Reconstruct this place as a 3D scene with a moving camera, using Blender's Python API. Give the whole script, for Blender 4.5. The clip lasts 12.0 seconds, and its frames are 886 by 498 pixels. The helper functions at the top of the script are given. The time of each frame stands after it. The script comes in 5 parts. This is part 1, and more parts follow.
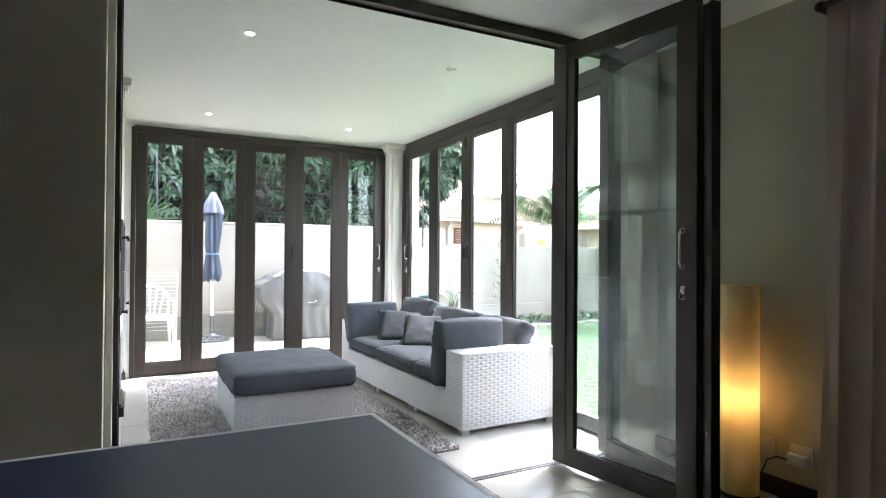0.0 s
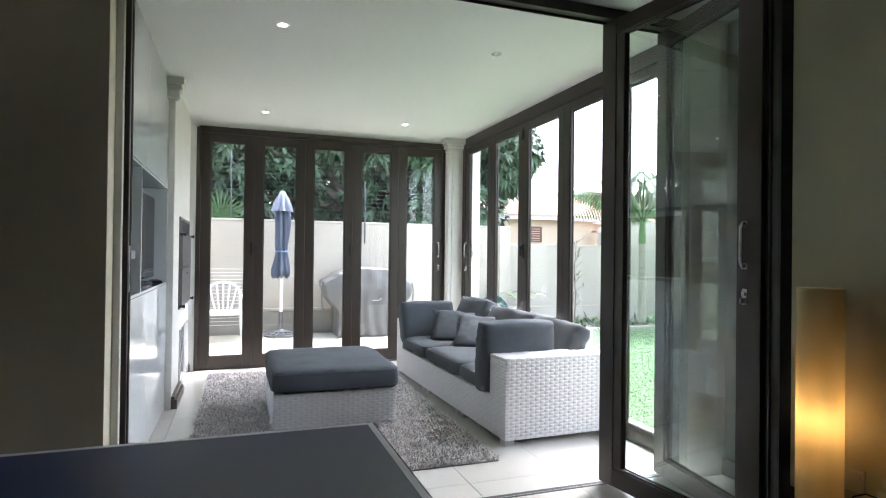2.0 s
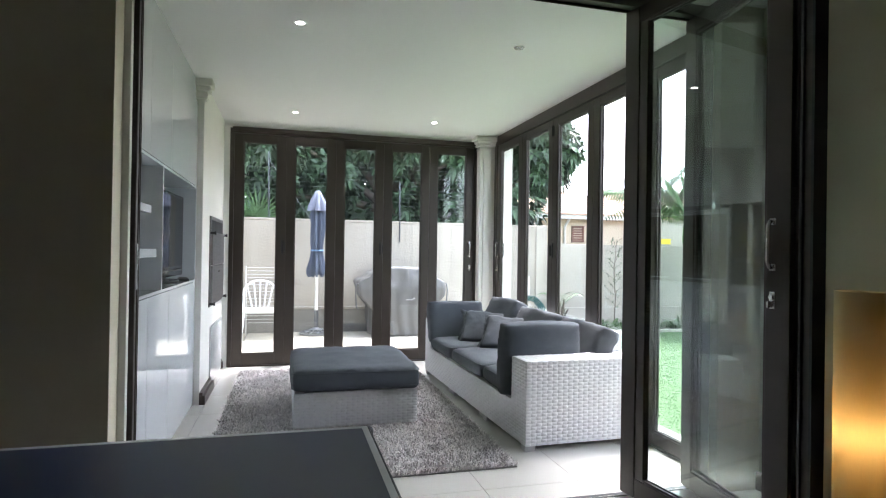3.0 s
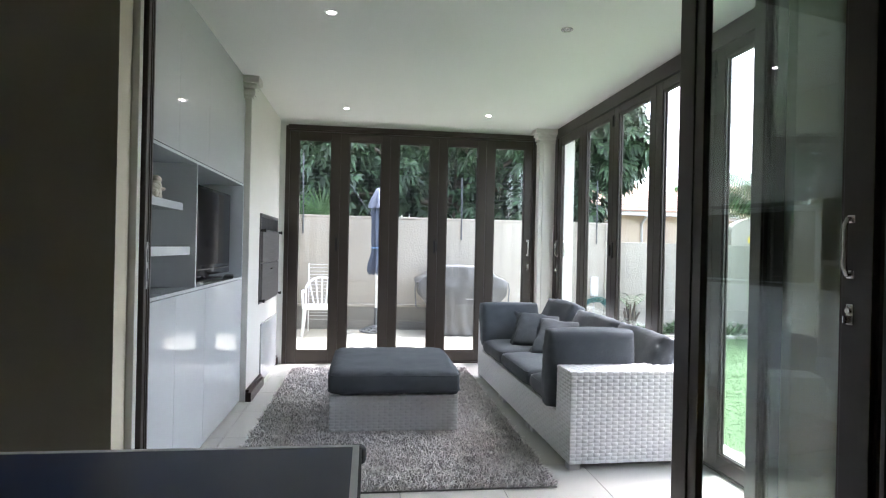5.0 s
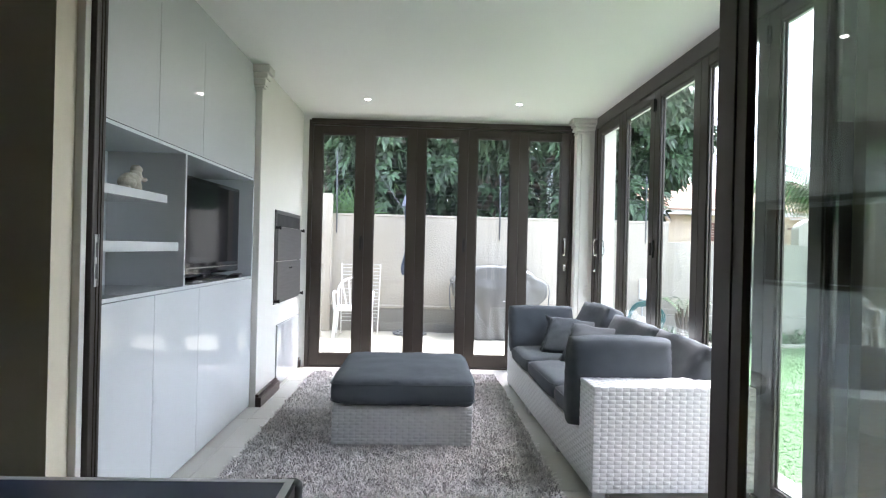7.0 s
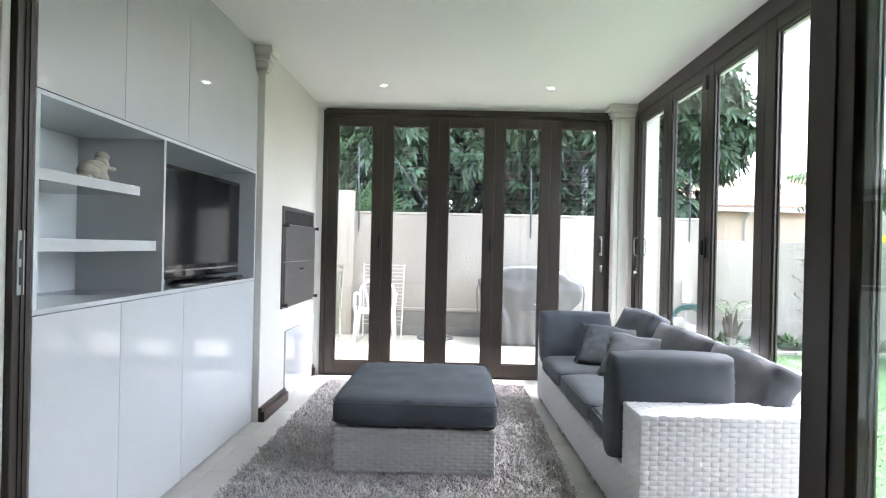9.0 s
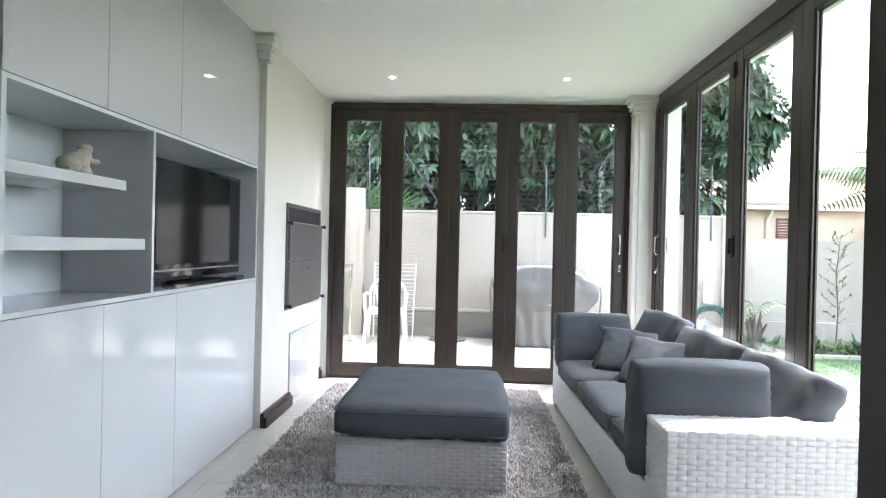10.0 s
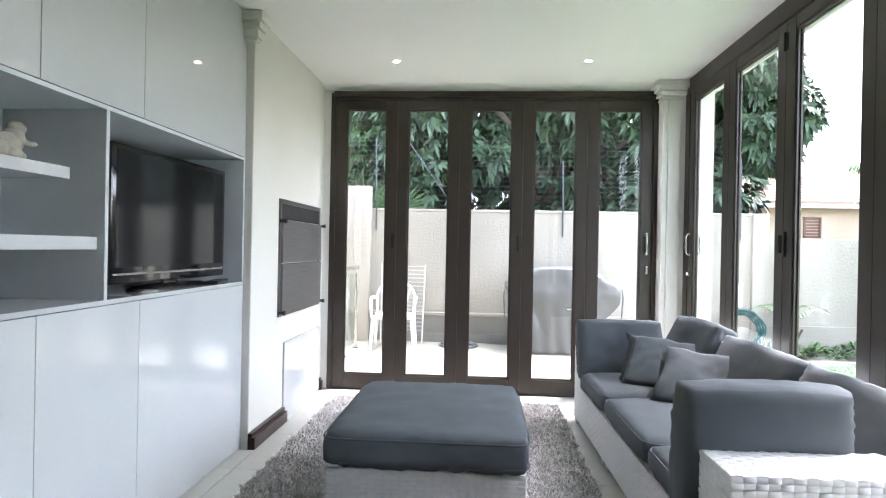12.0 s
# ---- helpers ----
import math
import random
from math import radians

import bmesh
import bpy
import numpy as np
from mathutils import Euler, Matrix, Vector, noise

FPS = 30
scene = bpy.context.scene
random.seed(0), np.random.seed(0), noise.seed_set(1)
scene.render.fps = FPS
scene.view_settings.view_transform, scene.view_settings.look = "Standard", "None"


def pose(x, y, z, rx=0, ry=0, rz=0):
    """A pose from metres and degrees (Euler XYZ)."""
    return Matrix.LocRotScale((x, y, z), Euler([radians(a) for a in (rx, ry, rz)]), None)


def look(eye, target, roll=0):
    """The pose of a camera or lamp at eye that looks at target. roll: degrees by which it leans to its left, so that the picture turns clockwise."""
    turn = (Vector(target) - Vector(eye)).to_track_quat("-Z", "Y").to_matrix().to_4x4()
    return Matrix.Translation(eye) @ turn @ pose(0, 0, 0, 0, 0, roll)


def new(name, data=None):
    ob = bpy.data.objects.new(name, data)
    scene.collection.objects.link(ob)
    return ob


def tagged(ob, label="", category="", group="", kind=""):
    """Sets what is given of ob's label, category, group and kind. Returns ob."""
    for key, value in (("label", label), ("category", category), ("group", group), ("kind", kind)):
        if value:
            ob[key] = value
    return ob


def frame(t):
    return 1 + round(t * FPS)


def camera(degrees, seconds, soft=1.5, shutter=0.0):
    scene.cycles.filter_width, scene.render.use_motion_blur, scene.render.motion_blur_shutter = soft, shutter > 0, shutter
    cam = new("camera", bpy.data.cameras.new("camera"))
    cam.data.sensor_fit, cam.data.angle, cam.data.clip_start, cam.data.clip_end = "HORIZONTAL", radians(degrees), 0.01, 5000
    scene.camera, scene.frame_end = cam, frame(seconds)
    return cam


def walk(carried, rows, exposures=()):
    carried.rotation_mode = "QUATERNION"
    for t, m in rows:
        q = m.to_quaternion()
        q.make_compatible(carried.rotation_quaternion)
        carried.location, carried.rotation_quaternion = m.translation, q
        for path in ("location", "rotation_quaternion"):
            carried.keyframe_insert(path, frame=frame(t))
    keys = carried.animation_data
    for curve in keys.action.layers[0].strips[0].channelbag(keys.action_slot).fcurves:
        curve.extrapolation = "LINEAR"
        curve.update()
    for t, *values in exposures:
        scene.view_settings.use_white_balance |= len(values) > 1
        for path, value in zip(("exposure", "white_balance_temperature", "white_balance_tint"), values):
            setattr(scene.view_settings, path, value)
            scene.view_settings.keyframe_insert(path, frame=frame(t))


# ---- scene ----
cam = camera(74.9, 12.0, soft=1.1)
PATH = [
    (0, (0.128, 0.184, 1.286), (1.061, 1.952, 1.306), 0.4),
    (0.5, (0.228, 0.195, 1.283), (1.095, 1.998, 1.297), 0.5),
    (1, (0.327, 0.23, 1.278), (1.125, 2.064, 1.291), 0.6),
    (1.5, (0.428, 0.257, 1.273), (1.154, 2.121, 1.286), 0.7),
    (2, (0.495, 0.277, 1.274), (1.161, 2.163, 1.289), 0.7),
    (2.5, (0.581, 0.281, 1.285), (1.177, 2.19, 1.296), 0.8),
    (3, (0.679, 0.304, 1.273), (1.197, 2.236, 1.285), 0.9),
    (3.5, (0.762, 0.337, 1.273), (1.208, 2.286, 1.28), 1.0),
    (5.5, (1.055, 0.544, 1.294), (1.254, 2.534, 1.292), 1.3),
    (6, (1.153, 0.622, 1.289), (1.299, 2.617, 1.288), 1.3),
    (6.5, (1.232, 0.705, 1.276), (1.335, 2.702, 1.274), 1.4),
    (7, (1.272, 0.819, 1.268), (1.343, 2.818, 1.267), 1.4),
    (9, (1.372, 1.297, 1.267), (1.329, 3.296, 1.262), 1.3),
    (9.5, (1.395, 1.395, 1.264), (1.327, 3.394, 1.256), 1.3),
    (10, (1.398, 1.503, 1.266), (1.305, 3.501, 1.256), 1.3),
    (10.5, (1.395, 1.624, 1.268), (1.287, 3.621, 1.26), 1.2),
    (11, (1.414, 1.727, 1.268), (1.288, 3.722, 1.258), 1.2),
    (11.5, (1.403, 1.825, 1.253), (1.271, 3.821, 1.246), 1.2),
    (12, (1.406, 1.937, 1.251), (1.268, 3.932, 1.247), 1.1),
]
walk(cam, [(t, look(eye, target, roll)) for t, eye, target, roll in PATH], [(0.0, 4.22, 6150, 23), (2.5, 3.77, 6150, 23), (5.5, 3.62, 6100, 23.5), (7.0, 3.85, 6100, 23.5), (9.5, 3.94, 6150, 24), (12.0, 3.97, 6150, 24)])

# ---- light ----
world = bpy.data.worlds.new("sky")
scene.world = world
world.use_nodes = True
sky = world.node_tree.nodes.new("ShaderNodeTexSky")
sky.sky_type, sky.sun_disc = "NISHITA", False
sky.sun_elevation, sky.sun_rotation = radians(55), radians(60)
sky.air_density, sky.dust_density, sky.ozone_density = 1.0, 2.0, 1.0
soft = world.node_tree.nodes.new("ShaderNodeHueSaturation")
soft.inputs["Saturation"].default_value = 0.45
world.node_tree.links.new(sky.outputs[0], soft.inputs["Color"])
world.node_tree.links.new(soft.outputs[0], world.node_tree.nodes["Background"].inputs[0])
world.node_tree.nodes["Background"].inputs[1].default_value = 0.15
sun_data = bpy.data.lights.new("sun", "SUN")
sun_data.energy, sun_data.angle, sun_data.color = 1.2, radians(20), (1.0, 0.97, 0.92)
sun = new("sun", sun_data)
sun.matrix_world = look((6, 10, 12), (2, 7, 0))

# ---- materials ----
MATS = {}


def material(name, colour, rough=0.6, metal=0.0, second=None, scale=8.0, fine=60.0, bump=0.0, bump_scale=40.0, spec=0.5,
             stretch=(1, 1, 1), each=0.0, sheen=0.0):
    """A painted, woven or mineral surface: two scales of colour, uneven gloss and a fine relief."""
    m = bpy.data.materials.new(name)
    m.use_nodes = True
    n, link = m.node_tree.nodes, m.node_tree.links.new
    b = n["Principled BSDF"]
    b.inputs["Metallic"].default_value = metal
    b.inputs["Specular IOR Level"].default_value = spec
    b.inputs["Sheen Weight"].default_value = sheen
    co = n.new("ShaderNodeTexCoord")
    mp = n.new("ShaderNodeMapping")
    mp.inputs["Scale"].default_value = stretch
    link(co.outputs["Object"], mp.inputs["Vector"])

    def noise_at(s, detail=4):
        t = n.new("ShaderNodeTexNoise")
        t.inputs["Scale"].default_value, t.inputs["Detail"].default_value = s, detail
        link(mp.outputs[0], t.inputs["Vector"])
        return t

    second = second or tuple(c * 0.88 for c in colour)
    large, small = noise_at(scale), noise_at(fine, 2)
    add = n.new("ShaderNodeMath")
    add.operation = "MULTIPLY_ADD"
    add.inputs[1].default_value = 0.45
    link(small.outputs[0], add.inputs[0])
    link(large.outputs[0], add.inputs[2])
    fit = n.new("ShaderNodeMapRange")
    fit.inputs["From Min"].default_value, fit.inputs["From Max"].default_value = 0.45, 1.0
    link(add.outputs[0], fit.inputs["Value"])
    mix = n.new("ShaderNodeMix")
    mix.data_type = "RGBA"
    mix.inputs[6].default_value, mix.inputs[7].default_value = (*colour, 1), (*second, 1)
    link(fit.outputs[0], mix.inputs[0])
    out = mix.outputs[2]
    if each:
        info = n.new("ShaderNodeObjectInfo")
        hsv = n.new("ShaderNodeHueSaturation")
        rng = n.new("ShaderNodeMapRange")
        rng.inputs["To Min"].default_value, rng.inputs["To Max"].default_value = 1 - each, 1 + each
        link(info.outputs["Random"], rng.inputs["Value"])
        link(rng.outputs[0], hsv.inputs["Value"])
        link(out, hsv.inputs["Color"])
        out = hsv.outputs[0]
    link(out, b.inputs["Base Color"])
    gloss = n.new("ShaderNodeMapRange")
    gloss.inputs["To Min"].default_value, gloss.inputs["To Max"].default_value = rough * 0.85, min(1, rough * 1.15)
    link(large.outputs[0], gloss.inputs["Value"])
    link(gloss.outputs[0], b.inputs["Roughness"])
    if bump:
        rel = noise_at(bump_scale, 5)
        bp = n.new("ShaderNodeBump")
        bp.inputs["Strength"].default_value, bp.inputs["Distance"].default_value = bump, 0.01
        link(rel.outputs[0], bp.inputs["Height"])
        link(bp.outputs[0], b.inputs["Normal"])
    MATS[name] = m
    return m


def leaf_material(name, colour, second, fine=3.0, vary=0.5, gloss=0.34):
    m = material(name, colour, 0.45, second=second, scale=fine, fine=14)
    n, link = m.node_tree.nodes, m.node_tree.links.new
    b = n["Principled BSDF"]
    geo = n.new("ShaderNodeNewGeometry")
    hsv = n.new("ShaderNodeHueSaturation")
    rng = n.new("ShaderNodeMapRange")
    rng.inputs["To Min"].default_value, rng.inputs["To Max"].default_value = 1 - vary, 1 + vary
    link(geo.outputs["Random Per Island"], rng.inputs["Value"])
    link(rng.outputs[0], hsv.inputs["Value"])
    link(b.inputs["Base Color"].links[0].from_socket, hsv.inputs["Color"])
    link(hsv.outputs[0], b.inputs["Base Color"])
    b.inputs["Specular IOR Level"].default_value = gloss
    return m


def glass_material(name, tint=(0.935, 0.975, 0.948), gloss=0.0, base=0.035):
    """Thin clear pane: mostly see-through, mirror-like by Fresnel."""
    m = bpy.data.materials.new(name)
    m.use_nodes = True
    n, link = m.node_tree.nodes, m.node_tree.links.new
    n.remove(n["Principled BSDF"])
    clear, shine = n.new("ShaderNodeBsdfTransparent"), n.new("ShaderNodeBsdfGlossy")
    clear.inputs[0].default_value = (*tint, 1)
    shine.inputs["Roughness"].default_value = gloss
    lw, mix = n.new("ShaderNodeLayerWeight"), n.new("ShaderNodeMixShader")
    lw.inputs[0].default_value = 0.5
    five, lift = n.new("ShaderNodeMath"), n.new("ShaderNodeMath")
    five.operation, lift.operation = "POWER", "MULTIPLY_ADD"
    five.inputs[1].default_value, lift.inputs[1].default_value, lift.inputs[2].default_value = 5.0, 0.95, base
    link(lw.outputs["Facing"], five.inputs[0])
    link(five.outputs[0], lift.inputs[0])
    link(lift.outputs[0], mix.inputs[0])
    link(clear.outputs[0], mix.inputs[1])
    link(shine.outputs[0], mix.inputs[2])
    link(mix.outputs[0], n["Material Output"].inputs[0])
    return m


PLASTER = material("warm_white_wall_paint", (0.72, 0.70, 0.64), 0.7, second=(0.68, 0.66, 0.60), scale=1.5, bump=0.05, bump_scale=180)
DULL = material("taupe_wall_paint", (0.61, 0.55, 0.425), 0.75, second=(0.57, 0.515, 0.395), scale=1.2, bump=0.06, bump_scale=160)
CEIL = material("white_ceiling_paint", (0.80, 0.80, 0.77), 0.75, second=(0.77, 0.77, 0.74), scale=1.0, bump=0.03, bump_scale=200)
BRONZE = material("bronze_powder_coated_aluminium", (0.042, 0.033, 0.025), 0.38, 0.2, second=(0.05, 0.04, 0.031), scale=5, bump=0.02, bump_scale=600)
BLACK = material("black_rubber_and_plastic", (0.012, 0.012, 0.012), 0.45)
STEEL = material("brushed_steel", (0.62, 0.60, 0.57), 0.25, 1.0, scale=30)
ALU = material("grey_plastic", (0.45, 0.45, 0.44), 0.4)
GLASS = glass_material("clear_glass")
GREENGLASS = glass_material("greenish_clear_glass", (0.90, 0.965, 0.935), base=0.085)
TILE = material("cream_polished_porcelain", (0.60, 0.585, 0.535), 0.16, second=(0.565, 0.55, 0.50), scale=3, fine=90, each=0.03)
GROUT = material("grey_grout", (0.30, 0.29, 0.27), 0.9)
LACQUER = material("white_gloss_lacquer", (0.555, 0.572, 0.57), 0.045, second=(0.54, 0.557, 0.555), scale=0.7, spec=0.4)
NICHE = material("grey_satin_lacquer", (0.63, 0.678, 0.69), 0.13, second=(0.61, 0.658, 0.67), scale=0.8)
DARKWOOD = material("dark_stained_wood", (0.055, 0.032, 0.024), 0.35, second=(0.03, 0.018, 0.014), scale=6, stretch=(10, 1, 10), bump=0.1, bump_scale=30)
FABRIC = material("charcoal_woven_fabric", (0.079, 0.091, 0.100), 0.9, second=(0.065, 0.075, 0.083), scale=4, fine=300, bump=0.25, bump_scale=420, sheen=0.04)
WICKER = material("white_resin_wicker", (0.76, 0.765, 0.76), 0.42, second=(0.69, 0.695, 0.69), scale=30, fine=200, bump=0.10, bump_scale=250)
RUG = material("grey_shag", (0.36, 0.34, 0.33), 0.95, second=(0.22, 0.21, 0.20), scale=14, fine=120)
BLUETOP = material("dark_blue_table_paint", (0.025, 0.036, 0.075), 0.33, second=(0.029, 0.041, 0.082), scale=2, bump=0.03, bump_scale=300)
WHITELINE = material("white_edge_paint", (0.7, 0.7, 0.7), 0.5)
OUTWALL = material("cream_textured_plaster", (0.40, 0.365, 0.31), 0.9, second=(0.335, 0.302, 0.252), scale=1.6, fine=22, bump=0.7, bump_scale=28)
DADO = material("grey_weathered_plaster", (0.27, 0.255, 0.225), 0.9, second=(0.21, 0.197, 0.17), scale=2.4, fine=18, bump=0.5, bump_scale=30)
PAVER = material("pale_paving", (0.36, 0.335, 0.275), 0.85, second=(0.29, 0.268, 0.215), scale=4, fine=60, bump=0.1, each=0.05)
GRASS = material("lawn", (0.082, 0.145, 0.055), 0.95, second=(0.066, 0.12, 0.045), scale=3, fine=80)
SOIL = material("grassy_soil", (0.085, 0.11, 0.04), 0.95, second=(0.10, 0.075, 0.045), scale=0.6, fine=20, bump=0.4, bump_scale=12)
BEDSOIL = material("dark_bed_soil", (0.075, 0.055, 0.04), 0.95, second=(0.05, 0.038, 0.028), scale=8, fine=60, bump=0.6, bump_scale=30)
BARK = material("grey_brown_bark", (0.14, 0.11, 0.085), 0.9, second=(0.08, 0.065, 0.05), scale=6, stretch=(1, 1, 0.3), bump=0.6, bump_scale=25)
PALMBARK = material("ringed_palm_bark", (0.30, 0.27, 0.21), 0.85, second=(0.20, 0.18, 0.14), scale=4, stretch=(1, 1, 9), bump=0.4, bump_scale=8)
LEAF = leaf_material("dark_glossy_leaves", (0.027, 0.056, 0.027), (0.048, 0.084, 0.040), vary=0.65)
FINELEAF = leaf_material("fresh_green_leaves", (0.028, 0.066, 0.022), (0.05, 0.095, 0.03))
PALMLEAF = leaf_material("palm_leaves", (0.050, 0.11, 0.035), (0.075, 0.14, 0.045))
BLADE = leaf_material("grass_blades", (0.082, 0.15, 0.058), (0.066, 0.122, 0.045), vary=0.12, gloss=0.05)
ROOF = material("pale_terracotta_roof_tiles", (0.46, 0.30, 0.22), 0.85, second=(0.38, 0.25, 0.19), scale=2, fine=15, bump=0.2)
HOUSEWALL = material("beige_house_plaster", (0.58, 0.48, 0.36), 0.85, second=(0.53, 0.44, 0.33), scale=1.5, bump=0.15, bump_scale=60)


# ---- helpers for meshes ----
def box(bm, x0, x1, y0, y1, z0, z1, bevel=0.0, m=None):
    v = [bm.verts.new((x, y, z)) for x in (x0, x1) for y in (y0, y1) for z in (z0, z1)]
    f = [bm.faces.new([v[i] for i in q]) for q in ((0, 1, 3, 2), (4, 6, 7, 5), (0, 4, 5, 1), (2, 3, 7, 6), (0, 2, 6, 4), (1, 5, 7, 3))]
    if m is not None:
        bmesh.ops.transform(bm, matrix=m, verts=v)
    if bevel:
        edges = list({e for q in f for e in q.edges})
        bmesh.ops.bevel(bm, geom=edges, offset=bevel, segments=2, affect="EDGES", profile=0.5)
    return v


def boxes(*rows, bevel=0.0):
    bm = bmesh.new()
    for r in rows:
        box(bm, *r, bevel=bevel)
    return bm


def tube(bm, points, radius, sides=10, closed=False):
    """A round bar along points."""
    pts = [Vector(p) for p in points]
    rings, side = [], None
    for i, p in enumerate(pts):
        a, b = pts[max(i - 1, 0)], pts[min(i + 1, len(pts) - 1)]
        if closed:
            a, b = pts[i - 1], pts[(i + 1) % len(pts)]
        d = (b - a).normalized()
        side = (side - d * side.dot(d)).normalized() if side is not None and (side - d * side.dot(d)).length > 1e-4 else d.orthogonal().normalized()
        up = d.cross(side)
        r = radius[i] if isinstance(radius, (list, tuple)) else radius
        rings.append([bm.verts.new(p + r * (math.cos(k * math.tau / sides) * side + math.sin(k * math.tau / sides) * up)) for k in range(sides)])
    pairs = list(zip(rings, rings[1:])) + ([(rings[-1], rings[0])] if closed else [])
    for a, b in pairs:
        for k in range(sides):
            bm.faces.new((a[k], a[(k + 1) % sides], b[(k + 1) % sides], b[k]))
    if not closed:
        bm.faces.new(rings[0][::-1])
        bm.faces.new(rings[-1])


def lathe(bm, profile, centre=(0, 0, 0), sides=32, cap=True):
    """A turned shape: profile of (radius, height) from below."""
    rings = [[bm.verts.new((centre[0] + r * math.cos(k * math.tau / sides), centre[1] + r * math.sin(k * math.tau / sides), centre[2] + z)) for k in range(sides)] for r, z in profile]
    for a, b in zip(rings, rings[1:]):
        for k in range(sides):
            bm.faces.new((a[k], a[(k + 1) % sides], b[(k + 1) % sides], b[k]))
    if cap:
        bm.faces.new(rings[0][::-1])
        bm.faces.new(rings[-1])


def mesh_of(name, bm, mat, smooth=None):
    me = bpy.data.meshes.new(name)
    bm.normal_update()
    bm.to_mesh(me)
    bm.free()
    me.materials.append(mat)
    if smooth is not None:
        for p in me.polygons:
            p.use_smooth = True
        if smooth < 180:
            me.set_sharp_from_angle(angle=radians(smooth))
    return me


def part(name, bm, mat, parent=None, label="", smooth=None, m=None):
    ob = new(name, mesh_of(name, bm, mat, smooth))
    if parent is not None:
        ob.parent = parent
    if m is not None:
        ob.matrix_local = m
    if label:
        tagged(ob, label)
    return ob


def thing(name, at, label, category, group="", kind="", turn=0):
    ob = new(name)
    ob.empty_display_size = 0.1
    ob.matrix_world = pose(*at, 0, 0, turn)
    bpy.context.view_layer.update()
    return tagged(ob, label, category, group, kind)


def setting(name, bm, mat, label, category, smooth=None):
    return tagged(part(name, bm, mat, smooth=smooth), label, category, kind="structure")


# ---- the large structure ----
CEILING = 2.65
LEFT, RIGHT, FAR, NEAR = 0.0, 3.07, 6.95, 3.05          # faces of the garden room
ROOM_L, ROOM_R, ROOM_B = -3.2, 3.2, -2.2                # the dark front room

setting("ground", boxes((-400, 400, -400, 400, -0.6, -0.10)), SOIL, "grassy ground reaching the horizon", "ground")
setting("floor", boxes((ROOM_L - 0.2, ROOM_R + 0.2, ROOM_B - 0.2, FAR + 0.02, -0.2, -0.006)), GROUT, "grey grout bed under pale floor tiles", "floor")
setting("ceiling", boxes((ROOM_L - 0.2, RIGHT + 0.25, ROOM_B - 0.2, FAR + 0.25, CEILING, CEILING + 0.2)), CEIL, "plain white painted flat ceiling", "ceiling")
setting("wall_left", boxes((-0.7, -0.5, 3.2, 5.36, 0, CEILING), (-0.5, LEFT, 5.36, FAR + 0.2, 0, CEILING)), PLASTER, "warm white plastered side wall", "wall")
setting("wall_far", boxes((LEFT, 2.86, FAR - 0.02, FAR + 0.2, 2.585, CEILING), (LEFT, 0.06, FAR - 0.02, FAR + 0.2, 0, 2.585)), CEIL, "white plaster above the folding doors", "wall")
setting("wall_corner_column", boxes((2.86, RIGHT + 0.2, FAR - 0.15, FAR + 0.2, 0, CEILING), bevel=0.004), PLASTER, "white plastered corner column", "column")
setting("wall_right", boxes((RIGHT - 0.03, RIGHT + 0.2, NEAR, FAR - 0.15, 2.585, CEILING)), PLASTER, "plaster strip above the garden doors", "wall")
setting("wall_partition", boxes((ROOM_L, 0.01, 2.83, 2.985, 0, CEILING), (ROOM_L, -0.06, 2.985, 3.2, 0, CEILING), (2.925, RIGHT + 0.25, 2.93, 3.018, 0, CEILING)), DULL, "taupe painted partition wall", "wall")
setting("door_reveal", boxes((0.0102, 0.04, 2.95, 2.985, 0, CEILING), bevel=0.003), PLASTER, "plain plastered reveal beside the door frame", "reveal")
bm = bmesh.new()
arc = [(FAR - 0.02 - 0.10 * (1 - math.cos(math.pi / 2 * k / 7)), CEILING - 0.052 * (1 - math.sin(math.pi / 2 * k / 7))) for k in range(8)] + [(FAR - 0.02, CEILING)]
ends = [[bm.verts.new((x, y, z)) for y, z in arc] for x in (LEFT, 2.86)]
for k in range(len(arc)):
    j = (k + 1) % len(arc)
    bm.faces.new((ends[0][k], ends[0][j], ends[1][j], ends[1][k]))
bm.faces.new(ends[0][::-1])
bm.faces.new(ends[1])
setting("cornice", bm, CEIL, "white hollow plaster cornice above the folding doors", "cornice", smooth=40)
setting("wall_front_room_right", boxes((ROOM_R, ROOM_R + 0.2, ROOM_B, 2.93, 0, CEILING)), DULL, "taupe painted side wall", "wall")
# left and back walls are unseen, added to keep daylight out of the front room
setting("wall_front_room_left", boxes((ROOM_L - 0.2, ROOM_L, ROOM_B, 3.2, 0, CEILING)), DULL, "taupe painted side wall", "wall")
setting("wall_front_room_back", boxes((ROOM_L - 0.2, ROOM_R + 0.2, ROOM_B - 0.2, ROOM_B, 0, CEILING)), DULL, "unseen taupe wall closing the front room at the back", "wall")

# capitals and pilaster
bm = boxes((LEFT - 0.1, LEFT + 0.004, 5.362, 5.385, 0, CEILING), bevel=0.006)
for i, (g, z0, z1) in enumerate(((0.012, 2.48, 2.50), (0.024, 2.50, 2.55), (0.04, 2.55, 2.59), (0.06, 2.59, 2.648))):
    box(bm, LEFT - 0.1, LEFT + 0.01 + g, 5.355 - g, 5.395 + g, z0, z1, 0.006)
setting("pilaster", bm, PLASTER, "white plaster pilaster with stepped capital", "pilaster")
bm = bmesh.new()
for g, z0, z1 in ((0.012, 2.50, 2.52), (0.03, 2.535, 2.57), (0.05, 2.57, 2.60), (0.07, 2.60, 2.648)):
    box(bm, 2.862 - g, RIGHT + 0.1, FAR - 0.15 - g, FAR, z0, z1, 0.006)
